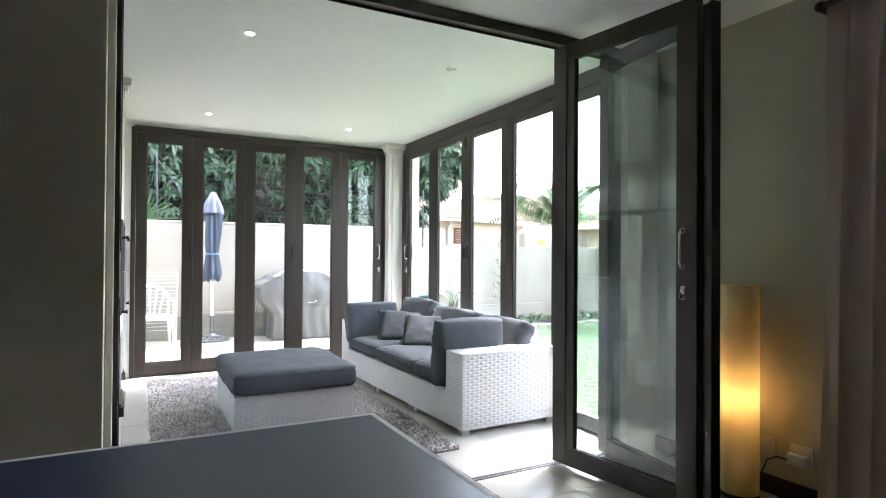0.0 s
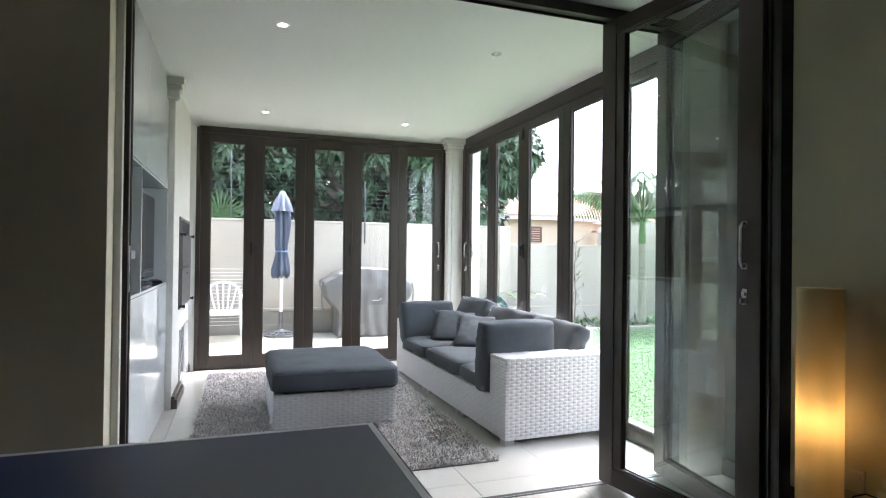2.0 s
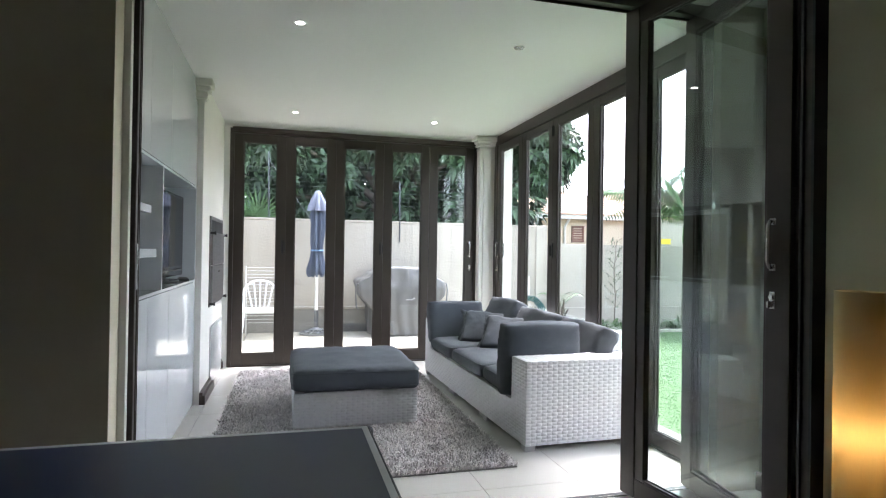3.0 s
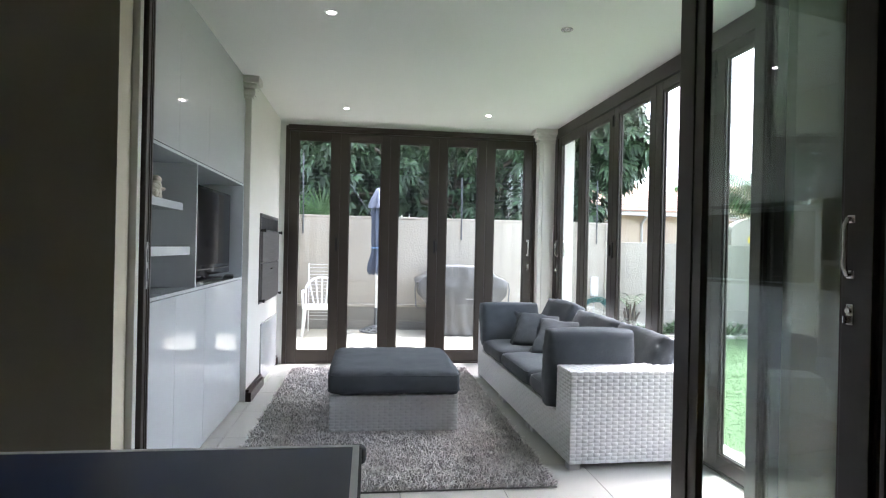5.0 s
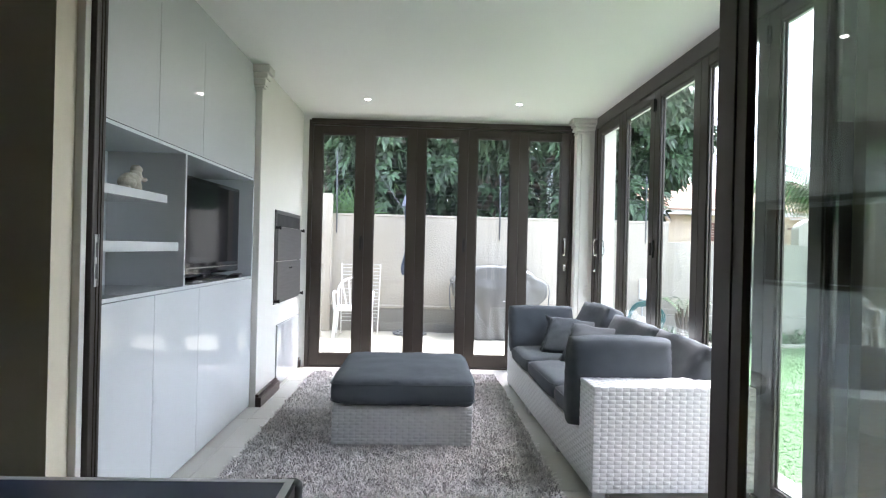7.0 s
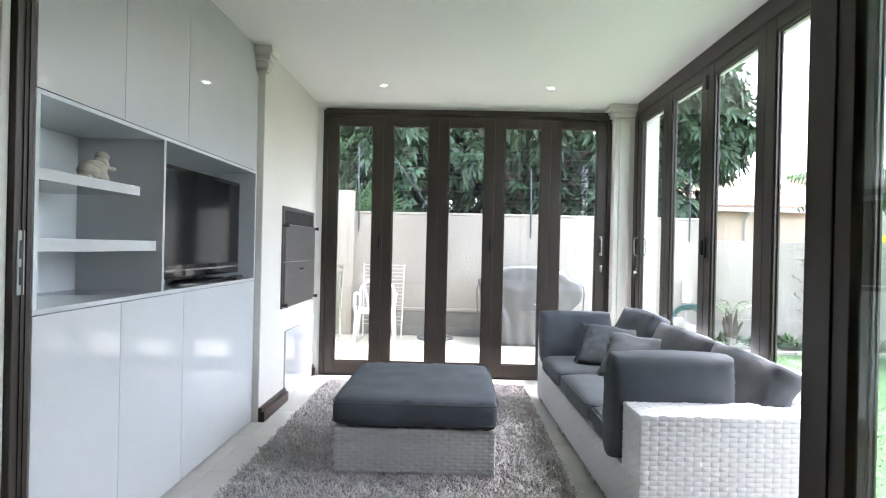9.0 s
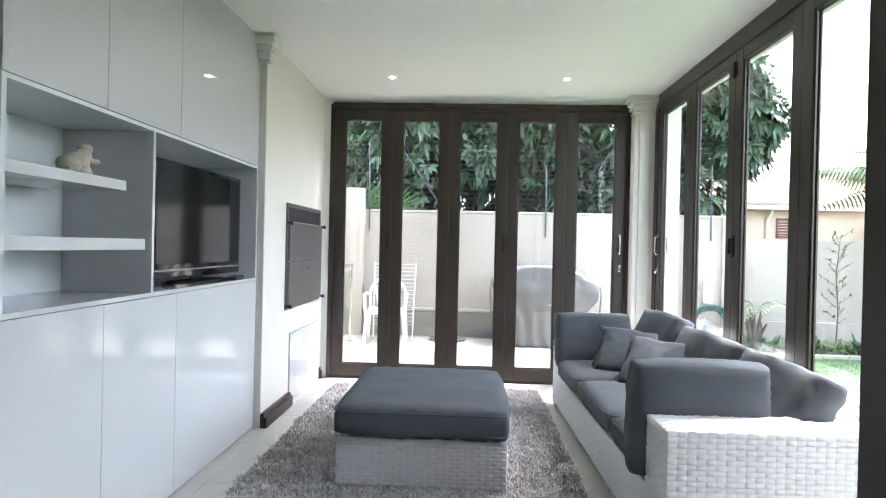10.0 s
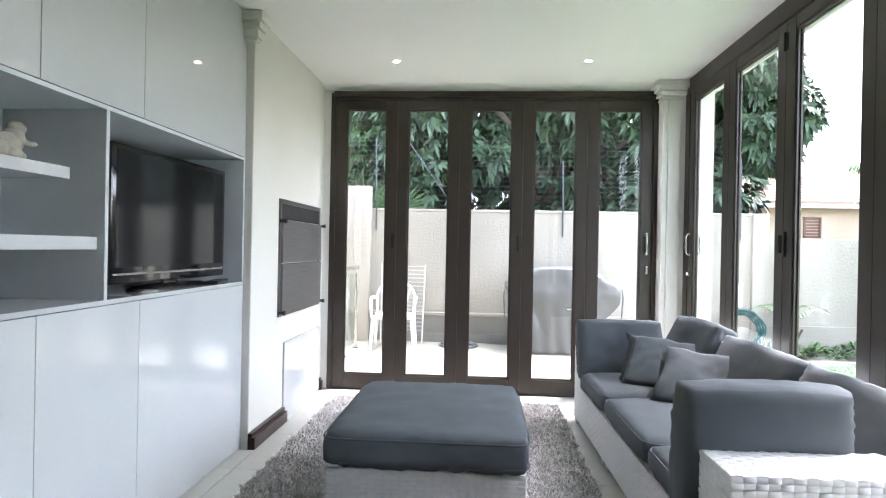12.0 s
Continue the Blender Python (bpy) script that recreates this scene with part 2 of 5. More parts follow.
box(bm, 2.90, 3.0, FAR - 0.165, FAR - 0.1, 0, 2.50, 0.006)
setting("column_capital", bm, PLASTER, "stepped white plaster capital on the corner column", "capital")


def baseboard(name, rows):
    bm = bmesh.new()
    for x0, x1, y0, y1, ax in rows:
        box(bm, x0, x1, y0, y1, 0, 0.075, 0.003)
        if ax == "x":
            box(bm, x0, x0 + (x1 - x0) * 0.6 if x0 < 1 else x1, y0, y1, 0.075, 0.10, 0.004)
        else:
            box(bm, x0, x1, y0 + (y1 - y0) * 0.4, y1, 0.075, 0.10, 0.004)
    return setting(name, bm, DARKWOOD, "dark stained wooden baseboard", "baseboard")


baseboard("baseboard", [(LEFT, LEFT + 0.045, 5.36, 5.955, "x"), (LEFT, LEFT + 0.03, 6.86, FAR - 0.04, "x")])
baseboard("baseboard", [(ROOM_R - 0.02, ROOM_R, ROOM_B, 2.99, "x")])

# ---- folding doors ----
def leaf_frame(w, h, stile, low, top, depth):
    """A door leaf standing on z = 0, along x from 0 to w, with beads round the pane."""
    bm = bmesh.new()
    d = depth / 2
    g = 0.0008
    box(bm, g, stile, -d, d, 0, h, 0.003)
    box(bm, w - stile, w - g, -d, d, 0, h, 0.003)
    box(bm, stile, w - stile, -d + 0.001, d - 0.001, 0, low, 0.003)
    box(bm, stile, w - stile, -d + 0.001, d - 0.001, h - top, h, 0.003)
    box(bm, w - 0.012, w + 0.008, -0.004, 0.004, 0, h)
    for y0, y1 in ((-d + 0.008, -0.006), (0.006, d - 0.008)):
        box(bm, stile, stile + 0.012, y0, y1, low, h - top)
        box(bm, w - stile - 0.012, w - stile, y0, y1, low, h - top)
        box(bm, stile, w - stile, y0, y1, low, low + 0.012)
        box(bm, stile, w - stile, y0, y1, h - top - 0.012, h - top)
    return bm


def pane(w, h, stile, low, top):
    return boxes((stile - 0.005, w - stile + 0.005, -0.003, 0.003, low - 0.005, h - top + 0.005))


def leaf(parent, w, h, stile, low, top, m, depth=0.045, glass=GLASS):
    ob = part("leaf", leaf_frame(w, h, stile, low, top, depth), BRONZE, parent, "bronze aluminium framed glass door leaf", m=m)
    gl = part("pane", pane(w, h, stile, low, top), glass, ob, "clear glass pane")
    gl.visible_shadow = False
    return ob


def d_handle(parent, x, z, side, length=0.16):
    """A bent bar handle on the face of a leaf."""
    bm = bmesh.new()
    y0, out = side * 0.022, side * 0.052
    pts = [(x, y0, z - length / 2), (x, out * 0.8, z - length / 2), (x, out, z - length / 2 + 0.02), (x, out, z + length / 2 - 0.02),
           (x, out * 0.8, z + length / 2), (x, y0, z + length / 2)]
    tube(bm, pts, 0.008, 10)
    for s in (-1, 1):
        box(bm, x - 0.014, x + 0.014, min(y0, y0 + side * 0.006), max(y0, y0 + side * 0.006), z + s * length / 2 - 0.014, z + s * length / 2 + 0.014, 0.003)
    return part("handle", bm, STEEL, parent, "brushed steel bow handle", smooth=40)


def lock(parent, x, z, side):
    bm = bmesh.new()
    y = side * 0.022
    box(bm, x - 0.013, x + 0.013, min(y, y + side * 0.005), max(y, y + side * 0.005), z - 0.035, z + 0.035, 0.004)
    tube(bm, [(x, y, z + 0.012), (x, y + side * 0.014, z + 0.012)], 0.009, 12)
    box(bm, x - 0.002, x + 0.002, min(y, y + side * 0.03), max(y, y + side * 0.03), z - 0.028, z - 0.004)
    return part("lock", bm, STEEL, parent, "steel keyhole plate", smooth=40)


def flush_catch(parent, x, z, side):
    y = side * 0.022
    bm = bmesh.new()
    box(bm, x - 0.014, x + 0.014, min(y, y + side * 0.012), max(y, y + side * 0.012), z - 0.07, z + 0.07, 0.004)
    box(bm, x + 0.018, x + 0.03, min(y, y + side * 0.025), max(y, y + side * 0.025), z - 0.05, z + 0.05, 0.004)
    return part("catch", bm, BLACK, parent, "black folding door catch", smooth=40)


def hinge(parent, x, z, side):
    bm = bmesh.new()
    y = side * 0.022
    box(bm, x - 0.022, x + 0.022, min(y, y + side * 0.006), max(y, y + side * 0.006), z - 0.045, z + 0.045, 0.002)
    tube(bm, [(x, y + side * 0.008, z - 0.05), (x, y + side * 0.008, z + 0.05)], 0.009, 10)
    return part("hinge", bm, BLACK, parent, "black door hinge", smooth=40)


# garden side of the far wall: five closed leaves
d1 = thing("door_1", (0, FAR, 0), "closed five-leaf bronze aluminium folding door to the patio", "door", kind="structure")
W1 = 0.5435
bm = boxes((0.06, 0.104, -0.035, 0.05, 0, 2.587), (2.824, 2.86, -0.035, 0.05, 0, 2.587), (0.104, 2.824, -0.035, 0.05, 2.535, 2.587),
           (0.104, 2.824, -0.03, 0.05, -0.004, 0.012), bevel=0.004)
box(bm, 0.085, 2.835, -0.055, -0.034, 2.55, 2.60, 0.008)
part("door_frame", bm, BRONZE, d1)
for i in range(5):
    lf = leaf(d1, W1, 2.515, 0.094, 0.118, 0.085, pose(0.1045 + i * W1, 0, 0.016))
    if i in (0, 2):
        flush_catch(lf, W1 - 0.03, 1.29, -1)
        for z in (0.25, 2.3):
            hinge(lf, W1, z, 1)
    if i == 4:
        d_handle(lf, W1 - 0.045, 1.30, -1)
        lock(lf, W1 - 0.04, 1.08, -1)

# garden side of the right wall: five closed leaves
d2 = thing("door_2", (RIGHT, NEAR, 0), "closed five-leaf bronze aluminium folding door to the garden", "door", kind="structure")
L2, W2 = 3.70, 0.735
bm = boxes((-0.03, 0.05, -0.031, -0.021, 0, 2.587), (-0.03, 0.05, 3.657, 3.75, 0, 2.587), (-0.034, 0.05, -0.021, 3.657, 2.535, 2.647),
           (-0.03, 0.05, -0.021, 3.657, -0.004, 0.012), bevel=0.004)
part("door_frame", bm, BRONZE, d2)
for i in range(5):
    lf = leaf(d2, W2, 2.515, 0.094, 0.085, 0.07, pose(0, -0.02 + i * W2, 0.016, 0, 0, 90))
    if i == 2:
        flush_catch(lf, W2 - 0.02, 1.29, 1)
        hinge(lf, W2 - 0.0, 2.40, 1)
        hinge(lf, W2 - 0.0, 0.2, 1)
    if i == 4:
        d_handle(lf, W2 - 0.045, 1.30, 1)
        d_handle(lf, W2 - 0.045, 1.30, -1)
        lock(lf, W2 - 0.045, 1.08, 1)
    if i == 0:
        hinge(lf, W2, 2.40, 1)

# opening between the two rooms: frame, floor track and two leaves folded back
d3 = thing("door_3", (0, 3.05, 0), "open bronze folding door pushed back into a V", "door", kind="structure")
bm = boxes((-0.06, 0.06, -0.064, 0.012, 0, 2.648), (2.87, 2.925, -0.06, 0.012, 0, 2.648), (0.06, 2.87, -0.06, 0.012, 2.588, 2.648), bevel=0.003)
box(bm, 0.058, 0.064, -0.035, -0.028, 0, 2.588)
box(bm, 0.058, 0.064, -0.015, -0.008, 0, 2.588)
box(bm, 0.065, 2.87, -0.005, 0.0, 2.574, 2.59)
part("door_frame", bm, BRONZE, d3)
part("floor_track", boxes((0.065, 2.87, -0.035, -0.022, -0.004, 0.003), (0.065, 2.87, -0.012, 0.012, -0.004, 0.001)), BLACK, d3, "black floor track")
# flat pale grey stands for the sheen of steel, black patches for shaded slots
sp = part("strike_plate", boxes((0.0598, 0.0635, -0.052, -0.022, 1.095, 1.29), bevel=0.001), ALU, d3, "steel strike plate on the door jamb, flat grey for its sheen")
for z in (1.125, 1.205):
    part("slot", boxes((0.0633, 0.0642, -0.044, -0.030, z, z + 0.055)), BLACK, sp, "black patch for the shade in a latch slot")


def between(a, b):
    return math.hypot(b[0] - a[0], b[1] - a[1]), math.degrees(math.atan2(b[1] - a[1], b[0] - a[0]))


FOLD_A, FOLD_K, FOLD_L, FOLD_B = (2.434, -0.004), (2.560, -0.950), (2.684, -0.937), (2.817, 0.0)
w, ang = between(FOLD_A, FOLD_K)
lf = leaf(d3, w, 2.55, 0.105, 0.10, 0.085, pose(*FOLD_A, 0.02, 0, 0, ang), depth=0.05, glass=GREENGLASS)
part("inner_stile", boxes((0.105, 0.164, -0.019, 0.019, 0.10, 2.465), bevel=0.003), BRONZE, lf, "stepped bronze glazing bead")
d_handle(lf, w - 0.075, 1.305, -1, 0.18)
lock(lf, w - 0.075, 1.085, -1)
w, ang = between(FOLD_B, FOLD_L)
lf = leaf(d3, w, 2.55, 0.10, 0.10, 0.085, pose(*FOLD_B, 0.02, 0, 0, ang), depth=0.05, glass=GREENGLASS)
part("edge_strip", boxes((w - 0.002, w + 0.012, -0.03, 0.026, 0.0, 2.55), (w - 0.06, w - 0.045, -0.034, -0.026, 0.0, 2.55)), BLACK, lf, "black sealing strip")

# ---- built-in cupboards ----
CF, CB = -0.045, -0.49
SEAMS_LOW, SEAMS_UP = (3.21, 3.73, 4.30, 5.36), (3.21, 3.73, 4.31, 5.36)


def cupboard(name, y0, y1, z0, z1, label):
    t = thing(name, (CF, y0, z0), label, "cupboard", "white built-in cupboards")
    w, h = y1 - y0, z1 - z0
    part("body", boxes((CB - CF, -0.021, 0.001, w - 0.001, 0, h)), NICHE, t)
    part("door", boxes((-0.019, 0, 0.0015, w - 0.0015, 0.003 if z0 else 0.012, h - 0.003), bevel=0.0015), LACQUER, t)
    return t


for y0, y1 in zip(SEAMS_LOW, SEAMS_LOW[1:]):
    cupboard("base_cupboard", y0, y1, 0, 1.005, "handleless white gloss base cupboard on the tiled floor")
for y0, y1 in zip(SEAMS_UP, SEAMS_UP[1:]):
    cupboard("wall_cupboard", y0, y1, 1.775, 2.46, "handleless white gloss cupboard above the niche")
setting("bulkhead", boxes((-0.5, CF - 0.012, 3.2, 5.36, 2.462, CEILING)), LACQUER, "white gloss panel closing the cupboards to the ceiling", "bulkhead")
nb = thing("niche", (CF, 3.21, 1.006), "grey lacquered open niche between the cupboards", "niche")
part("back_panel", boxes((CB - CF, CB - CF + 0.02, 0, 2.15, 0.018, 0.768)), NICHE, nb)
part("counter", boxes((CB - CF, 0.0, 0, 2.15, 0, 0.018), bevel=0.0015), LACQUER, nb)
part("top_panel", boxes((CB - CF + 0.02, 0.0, 0, 2.15, 0.752, 0.768)), NICHE, nb)
part("divider", boxes((CB - CF + 0.02, 0.0, 0.855, 0.875, 0.018, 0.752), bevel=0.001), LACQUER, nb)
part("side_panel", boxes((CB - CF + 0.02, 0.0, 2.13, 2.15, 0.018, 0.752)), NICHE, nb)
part("side_panel", boxes((CB - CF + 0.02, 0.0, 0, 0.02, 0.018, 0.752)), NICHE, nb)
part("shelf", boxes((CB - CF + 0.02, -0.03, 0.02, 0.702, 0.466, 0.508), bevel=0.002), LACQUER, nb, "short white floating shelf")
part("shelf", boxes((CB - CF + 0.02, -0.03, 0.02, 0.855, 0.213, 0.262), bevel=0.002), LACQUER, nb, "long white floating shelf")

# television
SCREEN = material("black_screen_glass", (0.008, 0.008, 0.009), 0.09, scale=2)
GLOSSBLACK = material("black_gloss_plastic", (0.010, 0.010, 0.011), 0.12)
tv = thing("television", (-0.178, 4.772, 1.024), "black flat-screen television on its stand in the niche", "television", turn=-2)
part("bezel", boxes((-0.09, 0.035, -0.50, 0.50, 0.04, 0.655), bevel=0.01), GLOSSBLACK, tv, smooth=40)
part("screen", boxes((0.030, 0.037, -0.468, 0.468, 0.115, 0.63)), SCREEN, tv, "dark glossy screen")
part("trim", boxes((0.034, 0.040, -0.485, 0.485, 0.080, 0.089)), STEEL, tv, "thin silver trim line")
bm = bmesh.new()
lathe(bm, [(0.24, 0), (0.24, 0.010), (0.21, 0.022), (0.05, 0.028), (0.05, 0.06)])
bmesh.ops.scale(bm, vec=(0.42, 1.3, 1), verts=bm.verts)
part("stand", bm, GLOSSBLACK, tv, smooth=40)
rc = thing("remote_control", (-0.095, 5.12, 1.024), "black plastic remote control on the niche counter", "remote control", turn=12)
part("casing", boxes((-0.035, 0.035, -0.13, 0.13, 0, 0.022), bevel=0.006), BLACK, rc, smooth=40)
bm = bmesh.new()
for a in range(3):
    for b in range(6):
        box(bm, -0.017 + a * 0.012, -0.009 + a * 0.012, -0.08 + b * 0.024, -0.07 + b * 0.024, 0.022, 0.024)
part("keypad", bm, material("grey_rubber", (0.12, 0.12, 0.12), 0.6), rc, "small grey buttons")

# crouching stone figure
STONE = material("pale_carved_stone", (0.46, 0.43, 0.35), 0.8, second=(0.33, 0.31, 0.25), scale=25, bump=0.3, bump_scale=90)
bm = bmesh.new()
for c, r, s in (((0, 0, 0.075), 0.06, (0.9, 1.25, 1.0)), ((0, -0.035, 0.06), 0.055, (0.95, 1.1, 0.95)), ((0, 0.05, 0.115), 0.045, (0.9, 1, 1.1)),
                ((0, 0.062, 0.165), 0.036, (0.95, 1.05, 1.05)), ((0.02, 0.03, 0.04), 0.032, (1, 1, 1.3)), ((-0.02, 0.03, 0.04), 0.032, (1, 1, 1.3)),
                ((0.025, 0.095, 0.10), 0.018, (1, 2.4, 0.9)), ((-0.02, 0.085, 0.085), 0.018, (1, 1.9, 1.0)), ((0, 0.07, 0.03), 0.026, (1.3, 1, 1.1)),
                ((0.0, -0.07, 0.02), 0.022, (1.8, 1.5, 0.9))):
    bmesh.ops.create_uvsphere(bm, u_segments=16, v_segments=10, radius=r, matrix=Matrix.Translation(c) @ Matrix.Diagonal((*s, 1)))
low = min(v.co.z for v in bm.verts)
for v in bm.verts:
    v.co.z = max(v.co.z - low - 0.004, 0)
    v.co += 0.004 * noise.noise_vector(v.co * 40)
    v.co.z = max(v.co.z, 0)
fig = part("figurine", bm, STONE, smooth=180)
one = fig.modifiers.new("one_piece", "REMESH")
one.mode, one.voxel_size, one.use_smooth_shade = "VOXEL", 0.004, True
fig.matrix_world = pose(-0.18, 3.735, 1.5145) @ Matrix.Diagonal((0.80, 0.92, 0.70, 1))
tagged(fig, "small pale stone figurine crouching on the shelf", "figurine")

# built-in grill
GREY = material("grey_coated_steel", (0.17, 0.165, 0.16), 0.38, 0.6, second=(0.15, 0.146, 0.14), scale=3, stretch=(1, 1, 20), bump=0.03, bump_scale=300)
gr = thing("built_in_grill", (LEFT, 5.83, 0.75), "grey steel built-in grill with two closed doors, set in the wall", "grill")
part("frame", boxes((-0.02, 0.014, 0, 0.03, 0, 0.82), (-0.02, 0.014, 0.94, 0.97, 0, 0.82), (-0.02, 0.014, 0.03, 0.94, 0.79, 0.82), (-0.02, 0.014, 0.03, 0.94, 0, 0.02), bevel=0.003), GREY, gr)
# a black sheet paints the shade inside the open slot
part("slot", boxes((-0.02, 0.004, 0.03, 0.94, 0.68, 0.79)), BLACK, gr, "black sheet for the shade in the slot under the hood")
part("upper_door", boxes((0.002, 0.03, 0.015, 0.955, 0.375, 0.675), bevel=0.004), GREY, gr)
part("lower_door", boxes((0.002, 0.03, 0.015, 0.955, 0.02, 0.368), bevel=0.004), GREY, gr)
for y in (0.0, 0.97):
    for z in (0.03, 0.665):
        bm = bmesh.new()
        tube(bm, [(0.01, y, z), (0.05, y, z)], 0.012, 12)
        tube(bm, [(0.045, y, z), (0.058, y, z)], 0.017, 12)
        part("knob", bm, BLACK, gr, "round black knob", smooth=40)
part("badge", boxes((0.03, 0.032, 0.44, 0.56, 0.30, 0.312)), STEEL, gr, "thin steel badge")
ap = thing("access_panel", (LEFT, 5.965, 0.0), "flat white wooden access panel in the wall", "panel")
part("panel_door", boxes((-0.01, 0.012, 0.0, 0.885, 0.01, 0.555), bevel=0.002), LACQUER, ap)
# grout-grey strips paint in the shade round the panel's edge
part("gap", boxes((-0.004, 0.003, -0.004, 0.0, 0.0, 0.559), (-0.004, 0.003, 0.885, 0.889, 0.0, 0.559), (-0.004, 0.003, 0.0, 0.885, 0.555, 0.559)), GROUT, ap, "thin grey strips standing for the shade round the panel")

# downlights
LIT = bpy.data.materials.new("lamp_face")
LIT.use_nodes = True
LIT.node_tree.nodes["Principled BSDF"].inputs["Emission Color"].default_value = (1.0, 0.93, 0.82, 1)
LIT.node_tree.nodes["Principled BSDF"].inputs["Emission Strength"].default_value = 7
for x, y, on in ((0.727, 6.257, 1), (2.155, 6.257, 1), (0.728, 3.905, 1), (2.15, 3.905, 0)):
    dl = thing("downlight", (x, y, CEILING), "recessed round downlight, lit" if on else "recessed round downlight, switched off", "downlight", "ceiling downlights")
    bm = bmesh.new()
    lathe(bm, [(0.022, -0.001), (0.024, -0.004), (0.034, -0.005), (0.038, -0.001), (0.038, 0.0)], cap=False)
    part("ring", bm, WHITELINE if on else STEEL, dl, smooth=50)
    bm = bmesh.new()
    lathe(bm, [(0.023, -0.0025), (0.023, -0.0015)])
    part("bulb", bm, LIT if on else STEEL, dl)

# ---- cushions and wicker ----
def cushion(w, d, h, puff=0.5, corner=0.0, wrinkle=0.006, seed=0, n=14, edge=0.10, sag=0.0):
    """A stuffed cushion w x d x h, centred, thickest in the middle; its corners pull out to points by corner."""
    bm = bmesh.new()
    bmesh.ops.create_cube(bm, size=2)
    bmesh.ops.subdivide_edges(bm, edges=bm.edges[:], cuts=n, use_grid_fill=True)
    off = Vector((seed * 3.7, seed * 1.3, seed * 2.1))
    for v in bm.verts:
        u, s, t = v.co
        m = max(abs(u), abs(s))
        fall = (1 - abs(u) ** 6) * (1 - abs(s) ** 6)
        k = (1 - puff) + puff * fall ** 0.5
        r = 1 - edge * (abs(t) ** 3) * (1 if m > 0.9 else m ** 6)
        sq = 1 - 0.04 * (abs(u) ** 4) * (abs(s) ** 4) + corner * (abs(u) * abs(s)) ** 8 - corner * 0.5 * (1 - abs(u) * abs(s)) * (m ** 8)
        p = Vector((u * r * sq * w / 2, s * r * sq * d / 2, t * k * h / 2))
        p.z -= sag * (1 - u * u) * (1 - s * s) * (1 if t > 0 else 0)
        q = p * 7 + off
        p += wrinkle * (noise.noise_vector(q) + 0.5 * noise.noise_vector(q * 2.7))
        pull = m ** 10
        p.z += wrinkle * 2.0 * pull * noise.noise(Vector((u * w * 30, s * d * 30, seed)))
        v.co = p
    return bm


def piping(w, d, z, r=0.0045, edge=0.0, sq=0.978):
    bm = bmesh.new()
    pts, c = [], 0.07
    for sx, sy, a0 in ((1, 1, 0), (-1, 1, 90), (-1, -1, 180), (1, -1, 270)):
        for k in range(5):
            a = radians(a0 + k * 22.5)
            pts.append((sx * (w / 2 * sq - c) + c * math.cos(a), sy * (d / 2 * sq - c) + c * math.sin(a), z))
    tube(bm, pts, r, 6, closed=True)
    return bm


def cushion_thing(name, size, m, label, category, group="", **kw):
    t = thing(name, (0, 0, 0), label, category, group)
    t.matrix_world = m
    w, d, h = size
    part("cover", cushion(w, d, h, **kw), FABRIC, t, smooth=180)
    return t


def weave(bm, o, u, v, n, lu, lv, pitch=0.037, row=0.0205, lift=0.0058):
    """Plain weave on the face o + u, v with normal n: flat strands over, upright strands showing between."""
    o, u, v, n = (Vector(a) for a in (o, u, v, n))
    rows = max(1, round(lv / row))
    row = lv / rows
    cols = max(1, round(lu / pitch))
    pitch = lu / cols
    for r in range(rows):
        for c in range(cols):
            over = (c + r) % 2 == 0
            grow = 0.03 if over else -0.03
            a, b = max(0, (c - grow) * pitch), min(lu, (c + 1 + grow) * pitch)
            y0, y1 = r * row + 0.001, (r + 1) * row - 0.001
            top = lift * random.uniform(0.88, 1.12) * (1.0 if over else 0.38)
            steps = ((0, 0.02), (0.14, 0.62), (0.5, 1.0), (0.86, 0.62), (1, 0.02)) if over else ((0, 0.35), (0.5, 1.0), (1, 0.35))
            sides = ((0, 0.5), (0.2, 1), (0.8, 1), (1, 0.5)) if over else ((0, 0.1), (0.3, 0.9), (0.7, 0.9), (1, 0.1))
            ring = [[bm.verts.new(o + u * (a + (b - a) * f) + v * (y0 + (y1 - y0) * g) + n * (top * h * k - 0.001)) for g, k in sides] for f, h in steps]
            for p, q in zip(ring, ring[1:]):
                for k in range(3):
                    bm.faces.new((p[k], q[k], q[k + 1], p[k + 1]))


def wicker_part(parent, core, faces, label="white woven resin strands"):
    body = part("wicker_frame", core, WICKER, parent)
    bm = bmesh.new()
    for f in faces:
        weave(bm, *f)
    w = part("weave", bm, WICKER, body, label, smooth=60)
    w["kind"] = "stuff"
    return body


def foot(parent, x, y):
    return part("foot", boxes((x - 0.035, x + 0.035, y - 0.035, y + 0.035, 0, 0.036), bevel=0.003), ALU, parent, "grey plastic foot")


X, Y, Z = (1, 0, 0), (0, 1, 0), (0, 0, 1)
NX, NY = (-1, 0, 0), (0, -1, 0)

# ottoman
ot = thing("ottoman", (1.172, 4.91, 0), "square white wicker ottoman base standing on the shag rug", "ottoman")
OW, OD, OH = 0.875, 0.94, 0.24
core = boxes((-OW / 2 + 0.004, OW / 2 - 0.004, -OD / 2 + 0.004, OD / 2 - 0.004, 0.035, 0.035 + OH))
wicker_part(ot, core, [((-OW / 2, -OD / 2, 0.035), X, Z, NY, OW, OH), ((OW / 2, -OD / 2, 0.035), Y, Z, X, OD, OH),
                       ((-OW / 2, -OD / 2, 0.035), Y, Z, NX, OD, OH), ((-OW / 2, OD / 2, 0.035), X, Z, Y, OW, OH)])
for sx in (-1, 1):
    for sy in (-1, 1):
        foot(ot, sx * (OW / 2 - 0.05), sy * (OD / 2 - 0.05))
